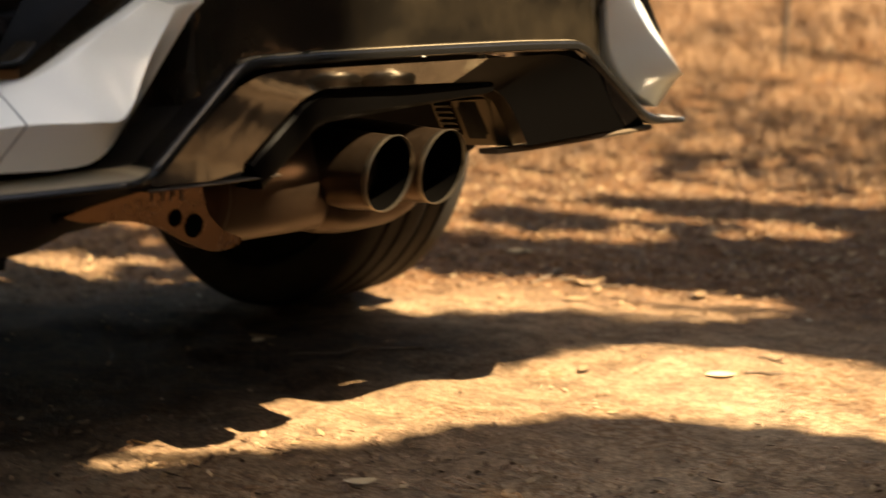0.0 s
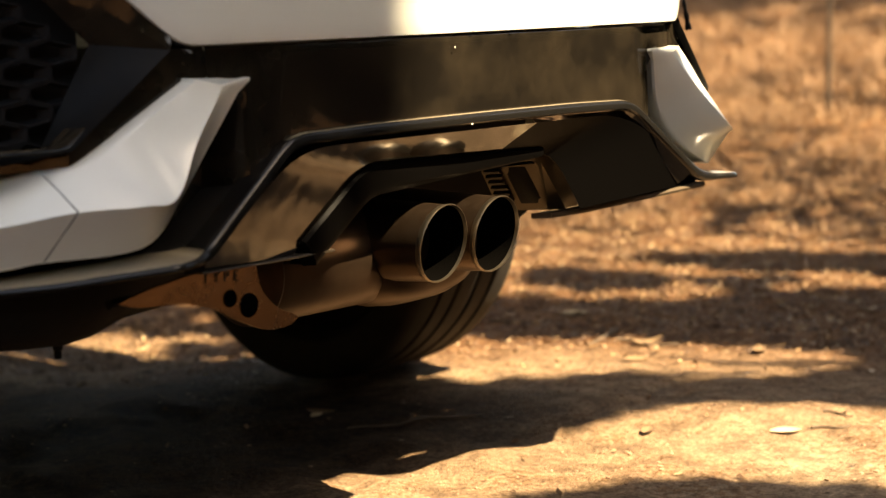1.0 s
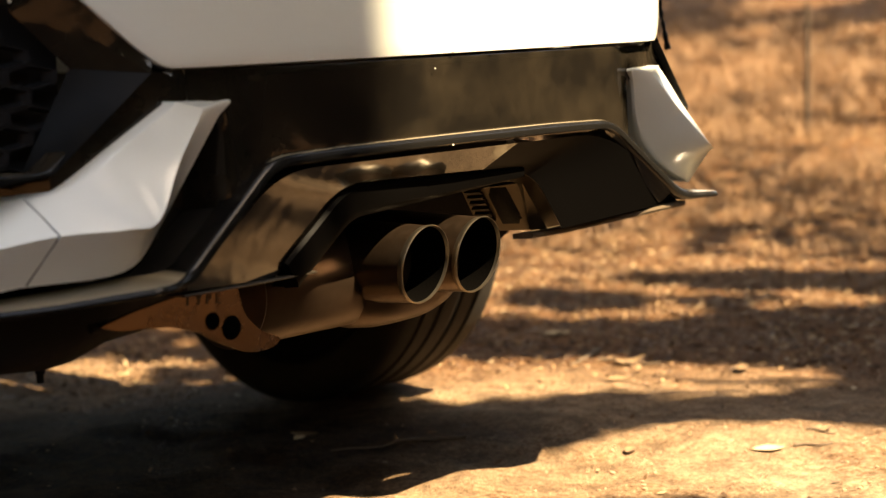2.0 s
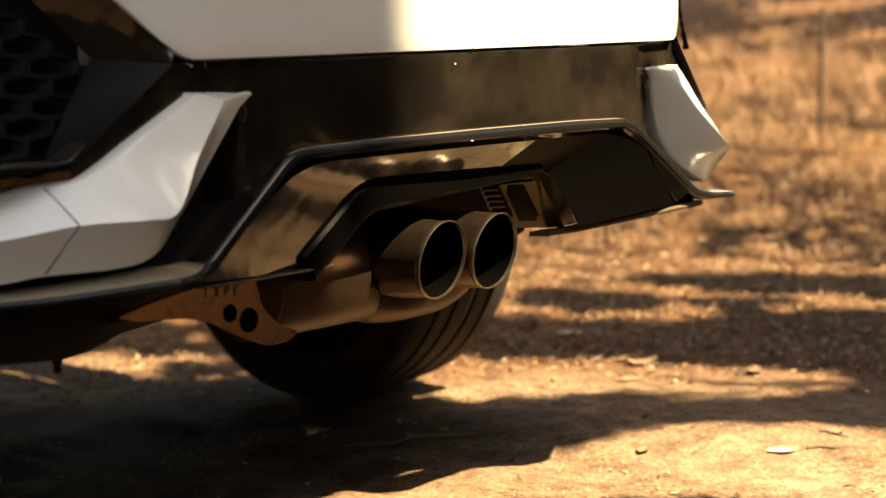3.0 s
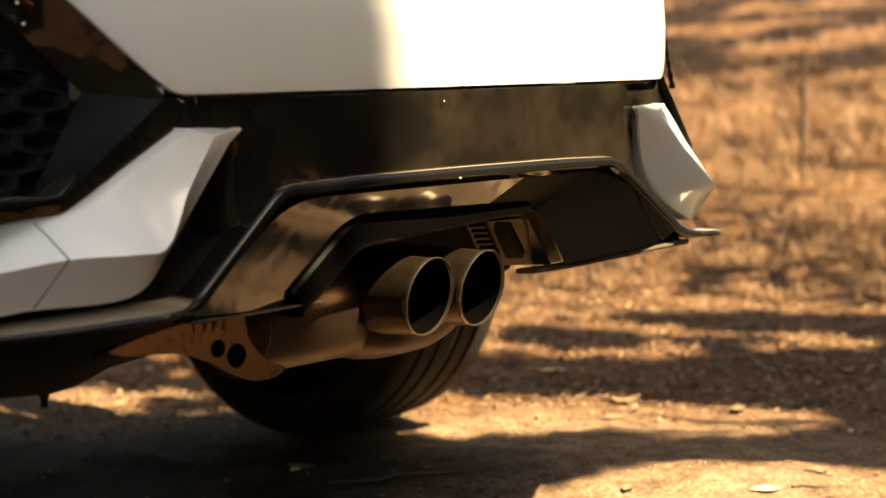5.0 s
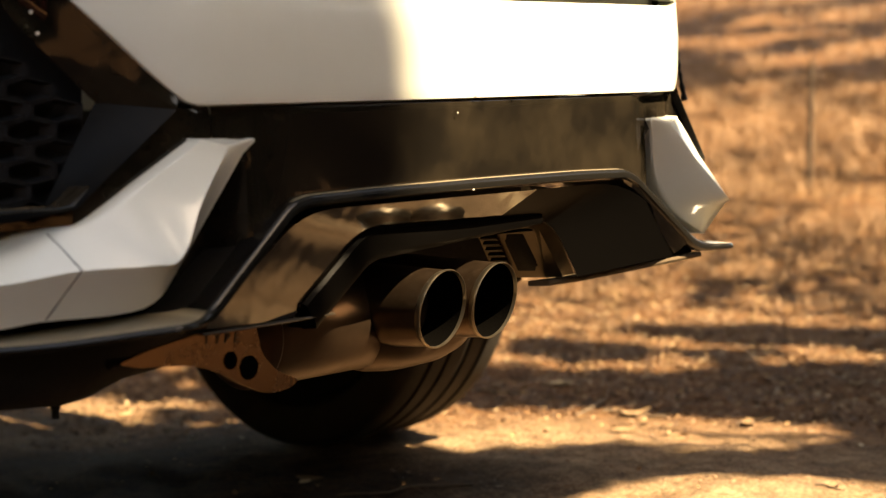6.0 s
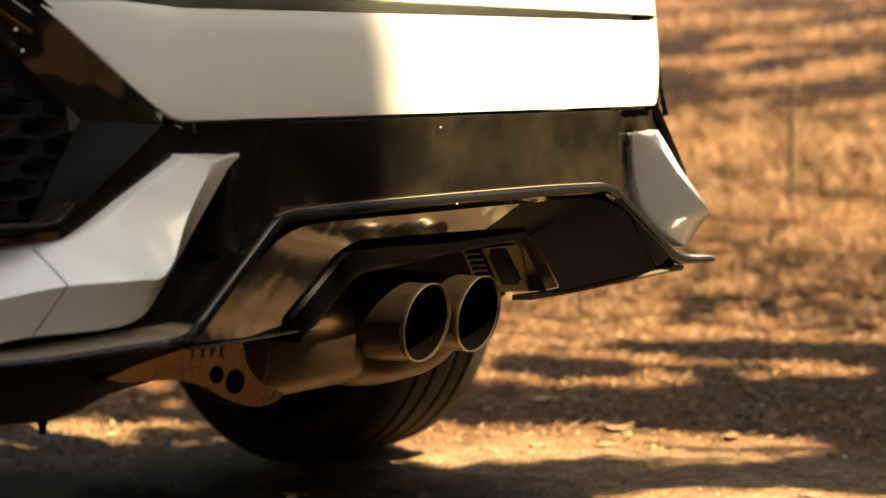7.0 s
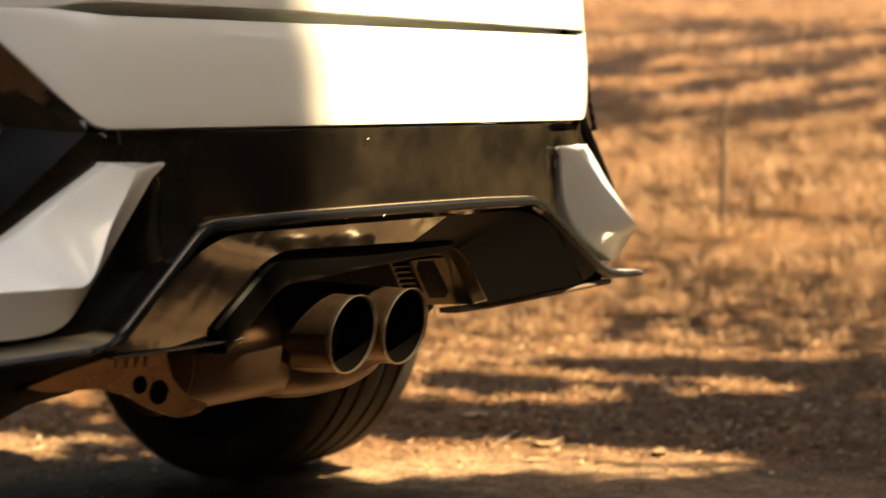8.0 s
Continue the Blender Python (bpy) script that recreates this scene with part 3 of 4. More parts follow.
vent_parts = [
    ("vent_surround", joined(loft(surround, closed=False, caps=False), quad(vC, vB, (-0.645, 0.17, 0.77), (-0.66, 0.185, 0.80), 6)), BLACK),
    ("vent_cheek", quad(vC, vD, vD2, vB, 8, 0.002), SATIN),
    ("vent_sill", quad(vD, vE, (-0.70, 0.275, 0.554), vD2, 6, 0.002), FRAMEM),
]
for nm, piece, mat in vent_parts:
    sub(nm, piece, mat)
    sub(nm, mirrored(piece), mat)

trim_piece = patch(-0.69, -0.485, 60, lambda x: skin_low(x) - 0.002, lambda x: skin_low(x) + 0.014, 3, lambda x, z: plan(x) + 0.006, 0.004, 0.03)
sub("vent_trim", trim_piece, BLACK)
sub("vent_trim", mirrored(trim_piece), BLACK)

# hexagon mesh deep in the vents
hexes = []
R = 0.023
for r in range(-2, 12):
    for c in range(-2, 9):
        x = -0.575 - c * R * 1.75 - (r % 2) * R * 0.875
        z = 0.560 + r * R * 0.98
        if x > -0.572 - max(0, (z - 0.681)) * 0.8 or x > -0.572 - max(0, 0.681 - z) * 0.27 or z > 0.80 or x < -0.78:
            continue
        y = 0.135 + (-0.57 - x) * 1.02
        ring_o, ring_i, ring_b = [], [], []
        for k in range(6):
            t = math.pi / 6 + k * math.pi / 3
            dx, dz = math.cos(t), 0.62 * math.sin(t)
            ring_o.append(Vector((x + dx * R, y - dx * R * 1.02, z + dz * R)))
            ring_i.append(Vector((x + dx * R * 0.86, y - dx * R * 0.88, z + dz * R * 0.86)))
            ring_b.append(Vector((x + dx * R * 0.72, y - dx * R * 0.73 + 0.018, z + dz * R * 0.72)))
        hexes.append(loft([ring_o, ring_i, ring_b], caps=False))
mesh_piece = joined(*hexes)
sub("vent_mesh", mesh_piece, MESHB, label="black honeycomb mesh")
sub("vent_mesh", mirrored(mesh_piece), MESHB)
vb = quad((-0.56, 0.16, 0.53), (-0.80, 0.42, 0.53), (-0.80, 0.42, 0.84), (-0.56, 0.16, 0.84), 3)
sub("vent_back", vb, UNDER)
sub("vent_back", mirrored(vb), UNDER)
rf = patch(-0.650, -0.622, 6, lambda x: 0.770 - 1.1 * (x + 0.622), lambda x: 0.80 - 1.1 * (x + 0.622), 2, lambda x, z: plan(x) - 0.004, 0.006, 0.02)
sub("reflector", rf, LENS)
sub("reflector", mirrored(rf), LENS)

# glints imitated by two tiny white discs
for x, y, z in ((-0.6335, 0.1535, 0.779), (-0.629, 0.149, 0.756)):
    sub("lens_glint", lathe([(0, 0.0), (0.001, 0.0022), (0.002, 0.0)], (x, y, z), (-0.7, -0.7, 0.1), 10), CHIP_GLINT, label="small white disc painted as a glint on the lens")

liner = dense([(0.78, 0.240, 0.83), (0.78, 0.234, 0.782), (0.78, 0.229, 0.735), (0.78, 0.221, 0.698), (0.78, 0.212, 0.655)], 0.004)
liner_piece = tube(liner, lambda q: 0.004 + 0.002 * math.sin(q * 37) * math.sin(q * 23 + 1), 8)
sub("arch_trim", liner_piece, SATIN)
sub("arch_trim", mirrored(liner_piece), SATIN)

# exhaust
muffler = sub("muffler", lathe([(0, 0.0), (0, 0.060), (0.004, 0.068), (0.010, 0.072), (0.014, 0.070), (0.020, 0.0715), (0.238, 0.0715), (0.250, 0.069), (0.260, 0.062), (0.266, 0.050), (0.269, 0.030), (0.269, 0)], (-0.285, 0.20, 0.386), (1, 0, 0), 56), CANM, label="stained steel muffler can")
DIRX = Vector((0, -1, 0.03)).normalized()
for s in (-1, 1):
    tipc = Vector((s * 0.0555, 0.055, 0.406))
    n = 56
    rings = []
    for back_, rad in ((0.225, 0.045), (0.220, 0.0570), (0.205, 0.0590), (0.120, 0.0560), (0.006, 0.0508), (0.002, 0.0518), (-0.001, 0.0522), (-0.003, 0.0514), (-0.003, 0.0506), (0.002, 0.0496), (0.10, 0.0484), (0.159, 0.0475)):
        ring = []
        for k in range(n):
            t = 2 * math.pi * k / n
            cut = (0.07 * math.cos(t) - 0.17 * math.sin(t)) * rad * max(0, 1 - max(0, back_) / 0.05)
            ring.append(tipc - DIRX * back_ + Vector((math.cos(t) * rad, cut, math.sin(t) * rad)))
        rings.append(ring)
    tip = sub("exhaust_tip", loft(rings[:5], caps=False), STEEL, muffler, "brushed steel exhaust tip")
    sub("rolled_rim", loft(rings[4:10], caps=False), CHROME, tip, "bright rolled rim")
    sub("tip_bore", loft(rings[9:], caps=False), SOOT_GAP, tip)
    sub("tip_baffle", lathe([(0, 0.0), (0, 0.044), (0.004, 0.044)], tipc - DIRX * 0.105, DIRX, 32), SOOT_GAP, tip)
coll = []
for a, w, zc, h in ((0.29, 0.090, 0.378, 0.064), (0.265, 0.114, 0.376, 0.070), (0.205, 0.124, 0.375, 0.072), (0.180, 0.122, 0.376, 0.070), (0.150, 0.116, 0.379, 0.064), (0.128, 0.105, 0.383, 0.056), (0.118, 0.088, 0.386, 0.044)):
    coll.append([Vector((math.copysign(abs(math.cos(t)) ** 0.7, math.cos(t)) * w * 0.92 + 0.012, a, zc + math.copysign(abs(math.sin(t)) ** 0.85, math.sin(t)) * h)) for t in [2 * math.pi * k / 40 for k in range(40)]])
sub("collector", loft(coll), CANM, muffler)
PL = [(-0.600, 0.402), (-0.555, 0.412), (-0.467, 0.424), (-0.39, 0.430), (-0.378, 0.386), (-0.352, 0.362), (-0.314, 0.347), (-0.334, 0.338), (-0.373, 0.338), (-0.419, 0.357), (-0.455, 0.376), (-0.499, 0.388), (-0.575, 0.394)]
PLR = [(p.x, p.z) for p in rounded([(x, 0, z) for x, z in PL] + [(PL[0][0], 0, PL[0][1])], 0.012, 3)][:-1]
hanger = sub("exhaust_bracket", slab(PLR, 0.062, 0.005), PLATEM, car, "polished metal bracket with two holes")
# holes imitated by black discs in front of the plate
for hx, hz, hr in ((-0.431, 0.385, 0.0095), (-0.401, 0.373, 0.0135)):
    sub("bracket_hole", lathe([(0, 0), (0, hr), (0.0015, hr + 0.001), (0.0025, hr + 0.001)], (hx, 0.0598, hz), (0, 1, 0), 28), SOOT_GAP, hanger)
tx = bpy.data.curves.new("bracket_text", "FONT")
tx.body, tx.size, tx.extrude, tx.space_character = "TYPE", 0.017, 0.0003, 1.75
tob = new("bracket_text", tx)
dg = bpy.context.evaluated_depsgraph_get()
tme = bpy.data.meshes.new_from_object(tob.evaluated_get(dg))
bpy.data.objects.remove(tob)
tme.materials.clear()
tme.materials.append(INK)
to = new("bracket_text", tme)
to.parent = hanger
to.matrix_basis = Matrix.Translation((-0.474, 0.0612, 0.4085)) @ pose(0, 0, 0, 90, 4, 0)

# underside
under = []
for y, w, zb in ((0.34, 0.50, 0.36), (0.60, 0.56, 0.33), (1.5, 0.58, 0.33), (3.8, 0.58, 0.33), (4.3, 0.5, 0.36)):
    under.append([Vector((-w, y, zb + 0.012)), Vector((-w * 0.94, y, zb)), Vector((w * 0.94, y, zb)), Vector((w, y, zb + 0.012)), Vector((w, y, 0.62)), Vector((-w, y, 0.62))])
sub("underbody", loft(under), UNDER)
tray = []
for x, zb in ((-0.86, 0.352), (-0.66, 0.345), (-0.575, 0.338), (-0.535, 0.342), (-0.49, 0.356), (-0.42, 0.362)):
    y0 = 0.19 + 0.45 * max(0, -x - 0.70)
    tray.append([Vector((x, y0 - 0.07, 0.415)), Vector((x, y0 - 0.06, zb + 0.045)), Vector((x, y0 - 0.035, zb + 0.016)), Vector((x, y0, zb)), Vector((x, y0 + 0.12, zb + 0.01)), Vector((x, y0 + 0.14, 0.415))])
sub("undertray", loft(tray), UNDER)
sub("drain_bolt", lathe([(0, 0), (0, 0.0045), (0.010, 0.0045), (0.011, 0.006), (0.025, 0.006), (0.025, 0)], (-0.573, 0.20, 0.322), (0, 0, 1), 14), UNDER)
ht = dense(rounded([(-0.58, 0.10, 0.395), (-0.52, 0.10, 0.395), (-0.47, 0.09, 0.400), (-0.40, 0.12, 0.405)], 0.02), 0.02)
sub("hanger_rod", tube(ht, 0.006, 8), UNDER)


# body shell above the bumper, kept plain
def half_width(y):
    return 0.56 + 0.345 * (1 - math.exp(-max(0, y - 0.10) / 0.22)) - 0.22 * max(0, (y - 3.7) / 0.8) ** 2


def sill(y):
    z = 0.40
    for c in (0.98, 3.64):
        d = abs(y - c)
        if d < 0.36:
            z = max(z, 0.322 + math.sqrt(0.36 ** 2 - d * d))
    return z


for s in (-1, 1):
    rings = []
    for i in range(141):
        y = 0.20 + (4.45 - 0.20) * i / 140
        w = half_width(y)
        top = 0.97 if y < 3.3 else 0.97 - 0.2 * (y - 3.3)
        zl = sill(y) if y > 0.5 else max(0.83, 0.29)
        rings.append([Vector((s * (w - 0.05), y, zl)), Vector((s * w, y, zl))] + [Vector((s * (w - 0.05 * abs(2 * t - 1) ** 2), y, zl + (top - zl) * t)) for t in (0.1, 0.3, 0.5, 0.7, 0.9, 1.0)] + [Vector((s * (w - 0.12), y, top + 0.015))])
    sub("body_side", loft(rings, closed=False, caps=False), WHITE)
rings = []
for y, w, z in ((0.10, 0.60, 0.99), (0.35, 0.68, 1.06), (0.70, 0.66, 1.26), (1.05, 0.63, 1.39), (1.8, 0.64, 1.43), (2.4, 0.62, 1.40), (3.0, 0.62, 1.18), (3.4, 0.66, 0.98), (4.0, 0.70, 0.88), (4.45, 0.55, 0.72)):
    b = min(0.95, z - 0.02)
    rings.append([Vector((-w - 0.14, y, b)), Vector((-w - 0.03, y, (b + z) / 2)), Vector((-w, y, z - 0.03)), Vector((-w + 0.08, y, z)), Vector((0, y, z + 0.012)), Vector((w - 0.08, y, z)), Vector((w, y, z - 0.03)), Vector((w + 0.03, y, (b + z) / 2)), Vector((w + 0.14, y, b))])
sub("roof", loft(rings), GLASS)
rings = [[Vector((x, y, z)) for x in (-w, -w / 2, 0, w / 2, w)] for y, w, z in ((0.95, 0.56, 1.405), (1.3, 0.585, 1.437), (1.8, 0.59, 1.462), (2.4, 0.57, 1.432), (2.5, 0.55, 1.40))]
sub("roof_skin", loft(rings, closed=False, caps=False), WHITE)
sub("front_bumper", patch(-0.70, 0.70, 20, lambda x: 0.25, lambda x: 0.75, 4, lambda x, z: 4.50 - 0.25 * x * x, 0.01, 0.02), WHITE)

# wheels
TYRE = [(-0.100, 0.245), (-0.126, 0.258), (-0.1370, 0.285), (-0.1365, 0.308), (-0.1330, 0.322), (-0.125, 0.3300), (-0.110, 0.3330)]
for c in (-0.072, -0.026, 0.026, 0.072):
    TYRE += [(c - 0.006, 0.3345), (c - 0.005, 0.327), (c + 0.005, 0.327), (c + 0.006, 0.3345)]
TYRE += [(0.110, 0.3330), (0.125, 0.3300), (0.1330, 0.322), (0.1365, 0.308), (0.1370, 0.285), (0.126, 0.258), (0.100, 0.245)]
wheel = new("wheel")
wheel.parent = car
tyre = sub("tyre", lathe(TYRE, (0, 0, 0), (1, 0, 0), 96), RUBBER, wheel, "dusty black tyre with four grooves")
sub("rim", lathe([(-0.095, 0.246), (-0.10, 0.236), (-0.07, 0.20), (0.05, 0.195), (0.06, 0.0), (0.075, 0.0), (0.085, 0.20), (0.10, 0.238), (0.095, 0.246)], (0, 0, 0), (1, 0, 0), 48), UNDER, wheel)
sub("brake_disc", lathe([(-0.03, 0.0), (-0.03, 0.14), (-0.018, 0.14), (-0.018, 0.0)], (0, 0, 0), (1, 0, 0), 40), UNDER, wheel)
wheel.matrix_basis = pose(0.753, 0.974, 0.331)
for x, y in ((-0.753, 0.974), (0.753, 3.64), (-0.753, 3.64)):
    copy_thing(wheel, pose(x, y, 0.331))

# ---- unseen trees, set to cast the shade and leave the sun gaps ----
EDGE = [(-3.0, 1.0), (-0.45, 0.47), (-0.37, 0.391), (-0.234, 0.276), (-0.164, 0.240), (-0.079, 0.214), (0.055, 0.136), (0.113, 0.150), (0.213, 0.125), (0.367, 0.050), (0.483, -0.037), (0.52, -0.15), (0.574, -0.22), (0.61, -0.36), (0.72, -0.9), (1.2, -2.5)]


def edge_v(u):
    for p, q in zip(EDGE, EDGE[1:]):
        if u <= q[0]:
            return p[1] + (q[1] - p[1]) * (u - p[0]) / (q[0] - p[0])
    return -9


def skin_edge(v):
    """Where the shade ends on the painted tail, by its place along the sun's rays."""
    return -0.205 - 0.27 * (v - 0.43)


def blob(u, v, c, a, b, turn):
    du, dv = u - c[0], v - c[1]
    x, y = du * math.cos(turn) + dv * math.sin(turn), -du * math.sin(turn) + dv * math.cos(turn)
    return (x / a) ** 2 + (y / b) ** 2


def inside(u, v, poly):
    hit = False
    for (a, b), (c, d) in zip(poly, poly[1:] + poly[:1]):
        if (b > v) != (d > v) and u < (c - a) * (v - b) / (d - b) + a:
            hit = not hit
    return hit


NEAR_GAP = [(-1.5, 0.60), (0.615, 0.60), (0.625, 0.36), (0.67, 0.345), (0.77, 0.365), (0.88, 0.29), (0.94, 0.21), (0.995, 0.123), (1.04, 0.042), (1.10, -0.11), (1.00, -0.36), (0.75, -0.48), (0.45, -0.40), (-1.5, -0.40)]
WHEEL_GAP = [(0.70, 0.86), (0.86, 0.96), (1.10, 1.03), (1.25, 0.94), (1.30, 0.80), (1.38, 0.57), (1.47, 0.27), (1.36, 0.13), (1.14, 0.27), (0.96, 0.46), (0.80, 0.60), (0.73, 0.72)]


def open_sky(u, v):
    """True where the crowns leave a gap to the sun, on the ground below."""
    wu, wv = (0.05 * noise.noise(Vector((u * 4, v * 4, k))) for k in (1.0, 6.0))
    if (u < 0.66 and v > 0.40) or inside(u + wu, v + wv * 0.5, NEAR_GAP) or inside(u + wu, v + wv, WHEEL_GAP):
        return True
    s = 0.86 * u + 0.51 * v
    if u > 1.15 and 1.56 < s + wu < 1.97:
        return False
    if blob(u, v, (0.95, 1.95), 1.5, 0.85, 2.2) < 1 + wu * 5:
        return noise.noise(Vector((u * 1.4 + v * 1.4, (v - u) * 5, 7.0))) > (-0.16 if u < 1.1 else -0.25)
    if blob(u, v, (2.38, 1.52), 0.40, 0.22, -0.6) < 1 + wu * 8 or blob(u, v, (2.2, 0.68), 0.24, 0.11, -0.6) < 1 + wv * 8 or blob(u, v, (2.8, 1.08), 0.12, 0.06, -0.6) < 1 + wv * 8:
        return True
    q = noise.noise(Vector((u * 0.55, v * 0.55, 2.0))) + 0.6 * noise.noise(Vector((u * 1.6, v * 1.6, 9.0)))
    if s < 1.7:
        return False
    if s < 3.2:
        return noise.noise(Vector((u * 4.0, v * 4.0, 2.5))) + 0.4 * q > 0.31
    if s < 7.9:
        return False
    along, across = 0.97 * u - 0.24 * v, 0.24 * u + 0.97 * v
    return noise.noise(Vector((along * 0.55, across * 2.4, 4.0))) + 0.55 * noise.noise(Vector((along * 1.3, across * 6.5, 8.0))) > 0.03


def cover(u, v):
    """How much of the foliage is left over the grass."""
    s = 0.86 * u + 0.51 * v
    return 1.0 if s < 2.8 else 0.07 + 0.07 * noise.noise(Vector((u * 1.3, v * 1.3, 5.0)))


def leaves(points, size, jitter):
    n = len(points)
    P = np.array(points)
    rng = np.random.default_rng(5)
    a = rng.normal(size=(n, 3))
    a /= np.linalg.norm(a, axis=1)[:, None]
    sun_dir = np.array([SX, SY, -1.0])
    sun_dir /= np.linalg.norm(sun_dir)
    nrm = sun_dir + 0.75 * rng.normal(size=(n, 3))
    nrm /= np.linalg.norm(nrm, axis=1)[:, None]
    u = np.cross(nrm, a)
    u /= np.linalg.norm(u, axis=1)[:, None]
    v = np.cross(nrm, u)
    s = (size * (1 + jitter * rng.uniform(-1, 1, n)))[:, None]
    V = np.stack([P - u * s, P + v * s * 0.45, P + u * s, P - v * s * 0.45], 1).reshape(-1, 3)
    F = np.arange(4 * n).reshape(-1, 4)
    return V.tolist(), F.tolist()


def crown(name, pts, size, parent):
    me = bpy.data.meshes.new(name)
    v, f = leaves(pts, size, 0.35)
    me.from_pydata(v, [], f)
    me.materials.append(LEAF)
    ob = new(name, me)
    ob.parent = parent
    tagged(ob, kind="stuff")
    return ob


def tree(base, limbs, pts, size, label, thick):
    t = new("tree")
    tagged(t, label, "tree", group="shade trees")
    bx, by = base
    bz = hill(bx, by) - 0.15
    fork = Vector((bx + 0.2, by + 0.15, bz + 2.0))
    trunk = tube(interp([(bx, by, bz), (bx + 0.05, by - 0.03, bz + 0.9), fork, fork + Vector((0.1, 0.0, 1.6))], 6), lambda s: thick * (1.25 - 0.75 * s), 14)
    mesh_object("trunk", *trunk, BARK, t)
    for e in limbs:
        e = Vector(e)
        midp = fork.lerp(e, 0.5) + Vector((0, 0, 0.35))
        mesh_object("limb", *tube(interp([fork - Vector((0, 0, 0.2)), fork.lerp(midp, 0.5) + Vector((0, 0, 0.15)), midp, e], 5), lambda s: thick * (0.5 - 0.42 * s), 8), BARK, t)
    crown("crown", pts, size, t)
    return t


rnd = random.Random(11)
near_pts, mid_pts, far_pts = [], [], []
rim_pts = []
for _ in range(78000):
    u = rnd.uniform(-0.45, 0.75)
    off = rnd.uniform(0.0, 0.21)
    v = edge_v(u) + 0.02 - off - 0.010 * noise.noise(Vector((u * 9, u * 3, 4.0)))
    if v > -1.0 and rnd.random() < 0.33 * min(1.0, (off / 0.075) ** 1.5):
        h = rnd.uniform(3.0, 3.8)
        rim_pts.append((u - SX * h, v - SY * h, h))
for _ in range(36000):
    v = rnd.uniform(0.41, 0.97)
    off = rnd.uniform(0.0, 0.20)
    u = skin_edge(v) + 0.030 - off - 0.008 * noise.noise(Vector((v * 9, v * 3, 4.0)))
    if rnd.random() < 0.33 * min(1.0, (off / 0.105) ** 1.5):
        h = rnd.uniform(10.0, 12.0)
        rim_pts.append((u - SX * h, v - SY * h, h))
for _ in range(44000):
    u, v = rnd.uniform(-4.2, 1.7), rnd.uniform(-3.2, 2.0)
    ragged = 0.7 * noise.noise(Vector((u * 1.1, v * 1.1, 8.0))) + 0.4 * noise.noise(Vector((u * 3.0, v * 3.0, 1.0)))
    if blob(u, v, (-1.0, -0.5), 2.6, 2.1, 0) + (0 if abs(u) < 0.9 and v > -1 else ragged) > 1:
        continue
    if v < edge_v(u) - 0.10 or (v > 0.40 and u < skin_edge(v) - 0.165) or (v > 0.40 and u < -0.5):
        h = rnd.uniform(4.2, 5.4)
        near_pts.append((u - SX * h, v - SY * h, h))
for _ in range(60000):
    u, v = rnd.uniform(-0.2, 4.2), rnd.uniform(-1.6, 4.2)
    if v > edge_v(u) + 0.06 and u > skin_edge(v) and not open_sky(u, v) and rnd.random() < cover(u, v):
        h = rnd.uniform(3.4, 4.6)
        mid_pts.append((u - SX * h, v - SY * h, h))
for _ in range(42000):
    u, v = rnd.uniform(2.5, 20), rnd.uniform(-1.5, 12)
    if (u > 4.2 or v > 4.2) and (0.86 * u + 0.51 * v < 7.9 or u > 15 or v > 8.5) and not open_sky(u, v) and rnd.random() < cover(u, v) * 0.8:
        h = rnd.uniform(6.0, 9.0)
        k = h - hill(u, v)
        far_pts.append((u - SX * k, v - SY * k, h))
streak_pts = []
for _ in range(60000):
    u, v = rnd.uniform(5, 15), rnd.uniform(1, 8.5)
    if 0.86 * u + 0.51 * v > 7.9 and not open_sky(u, v):
        h = rnd.uniform(6.0, 8.0)
        k = h - hill(u, v)
        streak_pts.append((u - SX * k, v - SY * k, h))
# unseen rear crown, added to shade ground that the black parts mirror
rear_pts = []
for _ in range(36000):
    u, v = rnd.uniform(-1, 13), rnd.uniform(-12, -1.0)
    if blob(u, v, (5.8, -6.0), 5.8, 4.7, 0) + 0.6 * noise.noise(Vector((u * 0.5, v * 0.5, 1.0))) > 1 or (u < 1.9 and v > -2.0):
        continue
    if noise.noise(Vector((u * 0.9, v * 0.9, 3.0))) < (0.9 if u < 7 and v > -6 else 0.4):
        h = rnd.uniform(5.0, 7.5)
        rear_pts.append((u - SX * h, v - SY * h, h))
tree((0.97, -6.18), [(-0.33, -2.88, 4.8), (-1.13, -3.88, 4.8), (0.01, -4.46, 4.9), (-1.53, -4.88, 4.8), (1.13, -4.29, 4.7)], near_pts, 0.075, "unseen leafy tree that shades the car's tail from behind", 0.16)
mid_tree = tree((2.78, -4.96), [(1.58, -2.56, 4.3), (0.58, -2.96, 4.3), (0.08, -2.65, 4.3), (1.98, -1.75, 4.3), (2.72, -1.34, 4.4), (1.44, -3.37, 4.2)], mid_pts, 0.075, "unseen spreading tree whose leaf gaps shape the sun patches", 0.19)
crown("crown", rim_pts, 0.030, mid_tree)
far_tree = tree((6.11, -5.92), [(4.73, -2.95, 7), (7.73, -1.95, 7), (10.43, -0.88, 7.5), (8.43, 3.12, 7.5), (13.43, 4.12, 7.5), (5.61, 0.08, 7.2)], far_pts, 0.15, "unseen tall wide tree that dapples the grassy slope", 0.30)
crown("crown", streak_pts, 0.07, far_tree)

# unseen leaf cluster and limb, added to keep sun off the right fin
FIN_SHADE = [(0.345, 0.503), (0.405, 0.497), (0.465, 0.432), (0.515, 0.392), (0.548, 0.392), (0.560, 0.365), (0.525, 0.345), (0.486, 0.350), (0.43, 0.405), (0.35, 0.468)]
fin_shade_pts = []
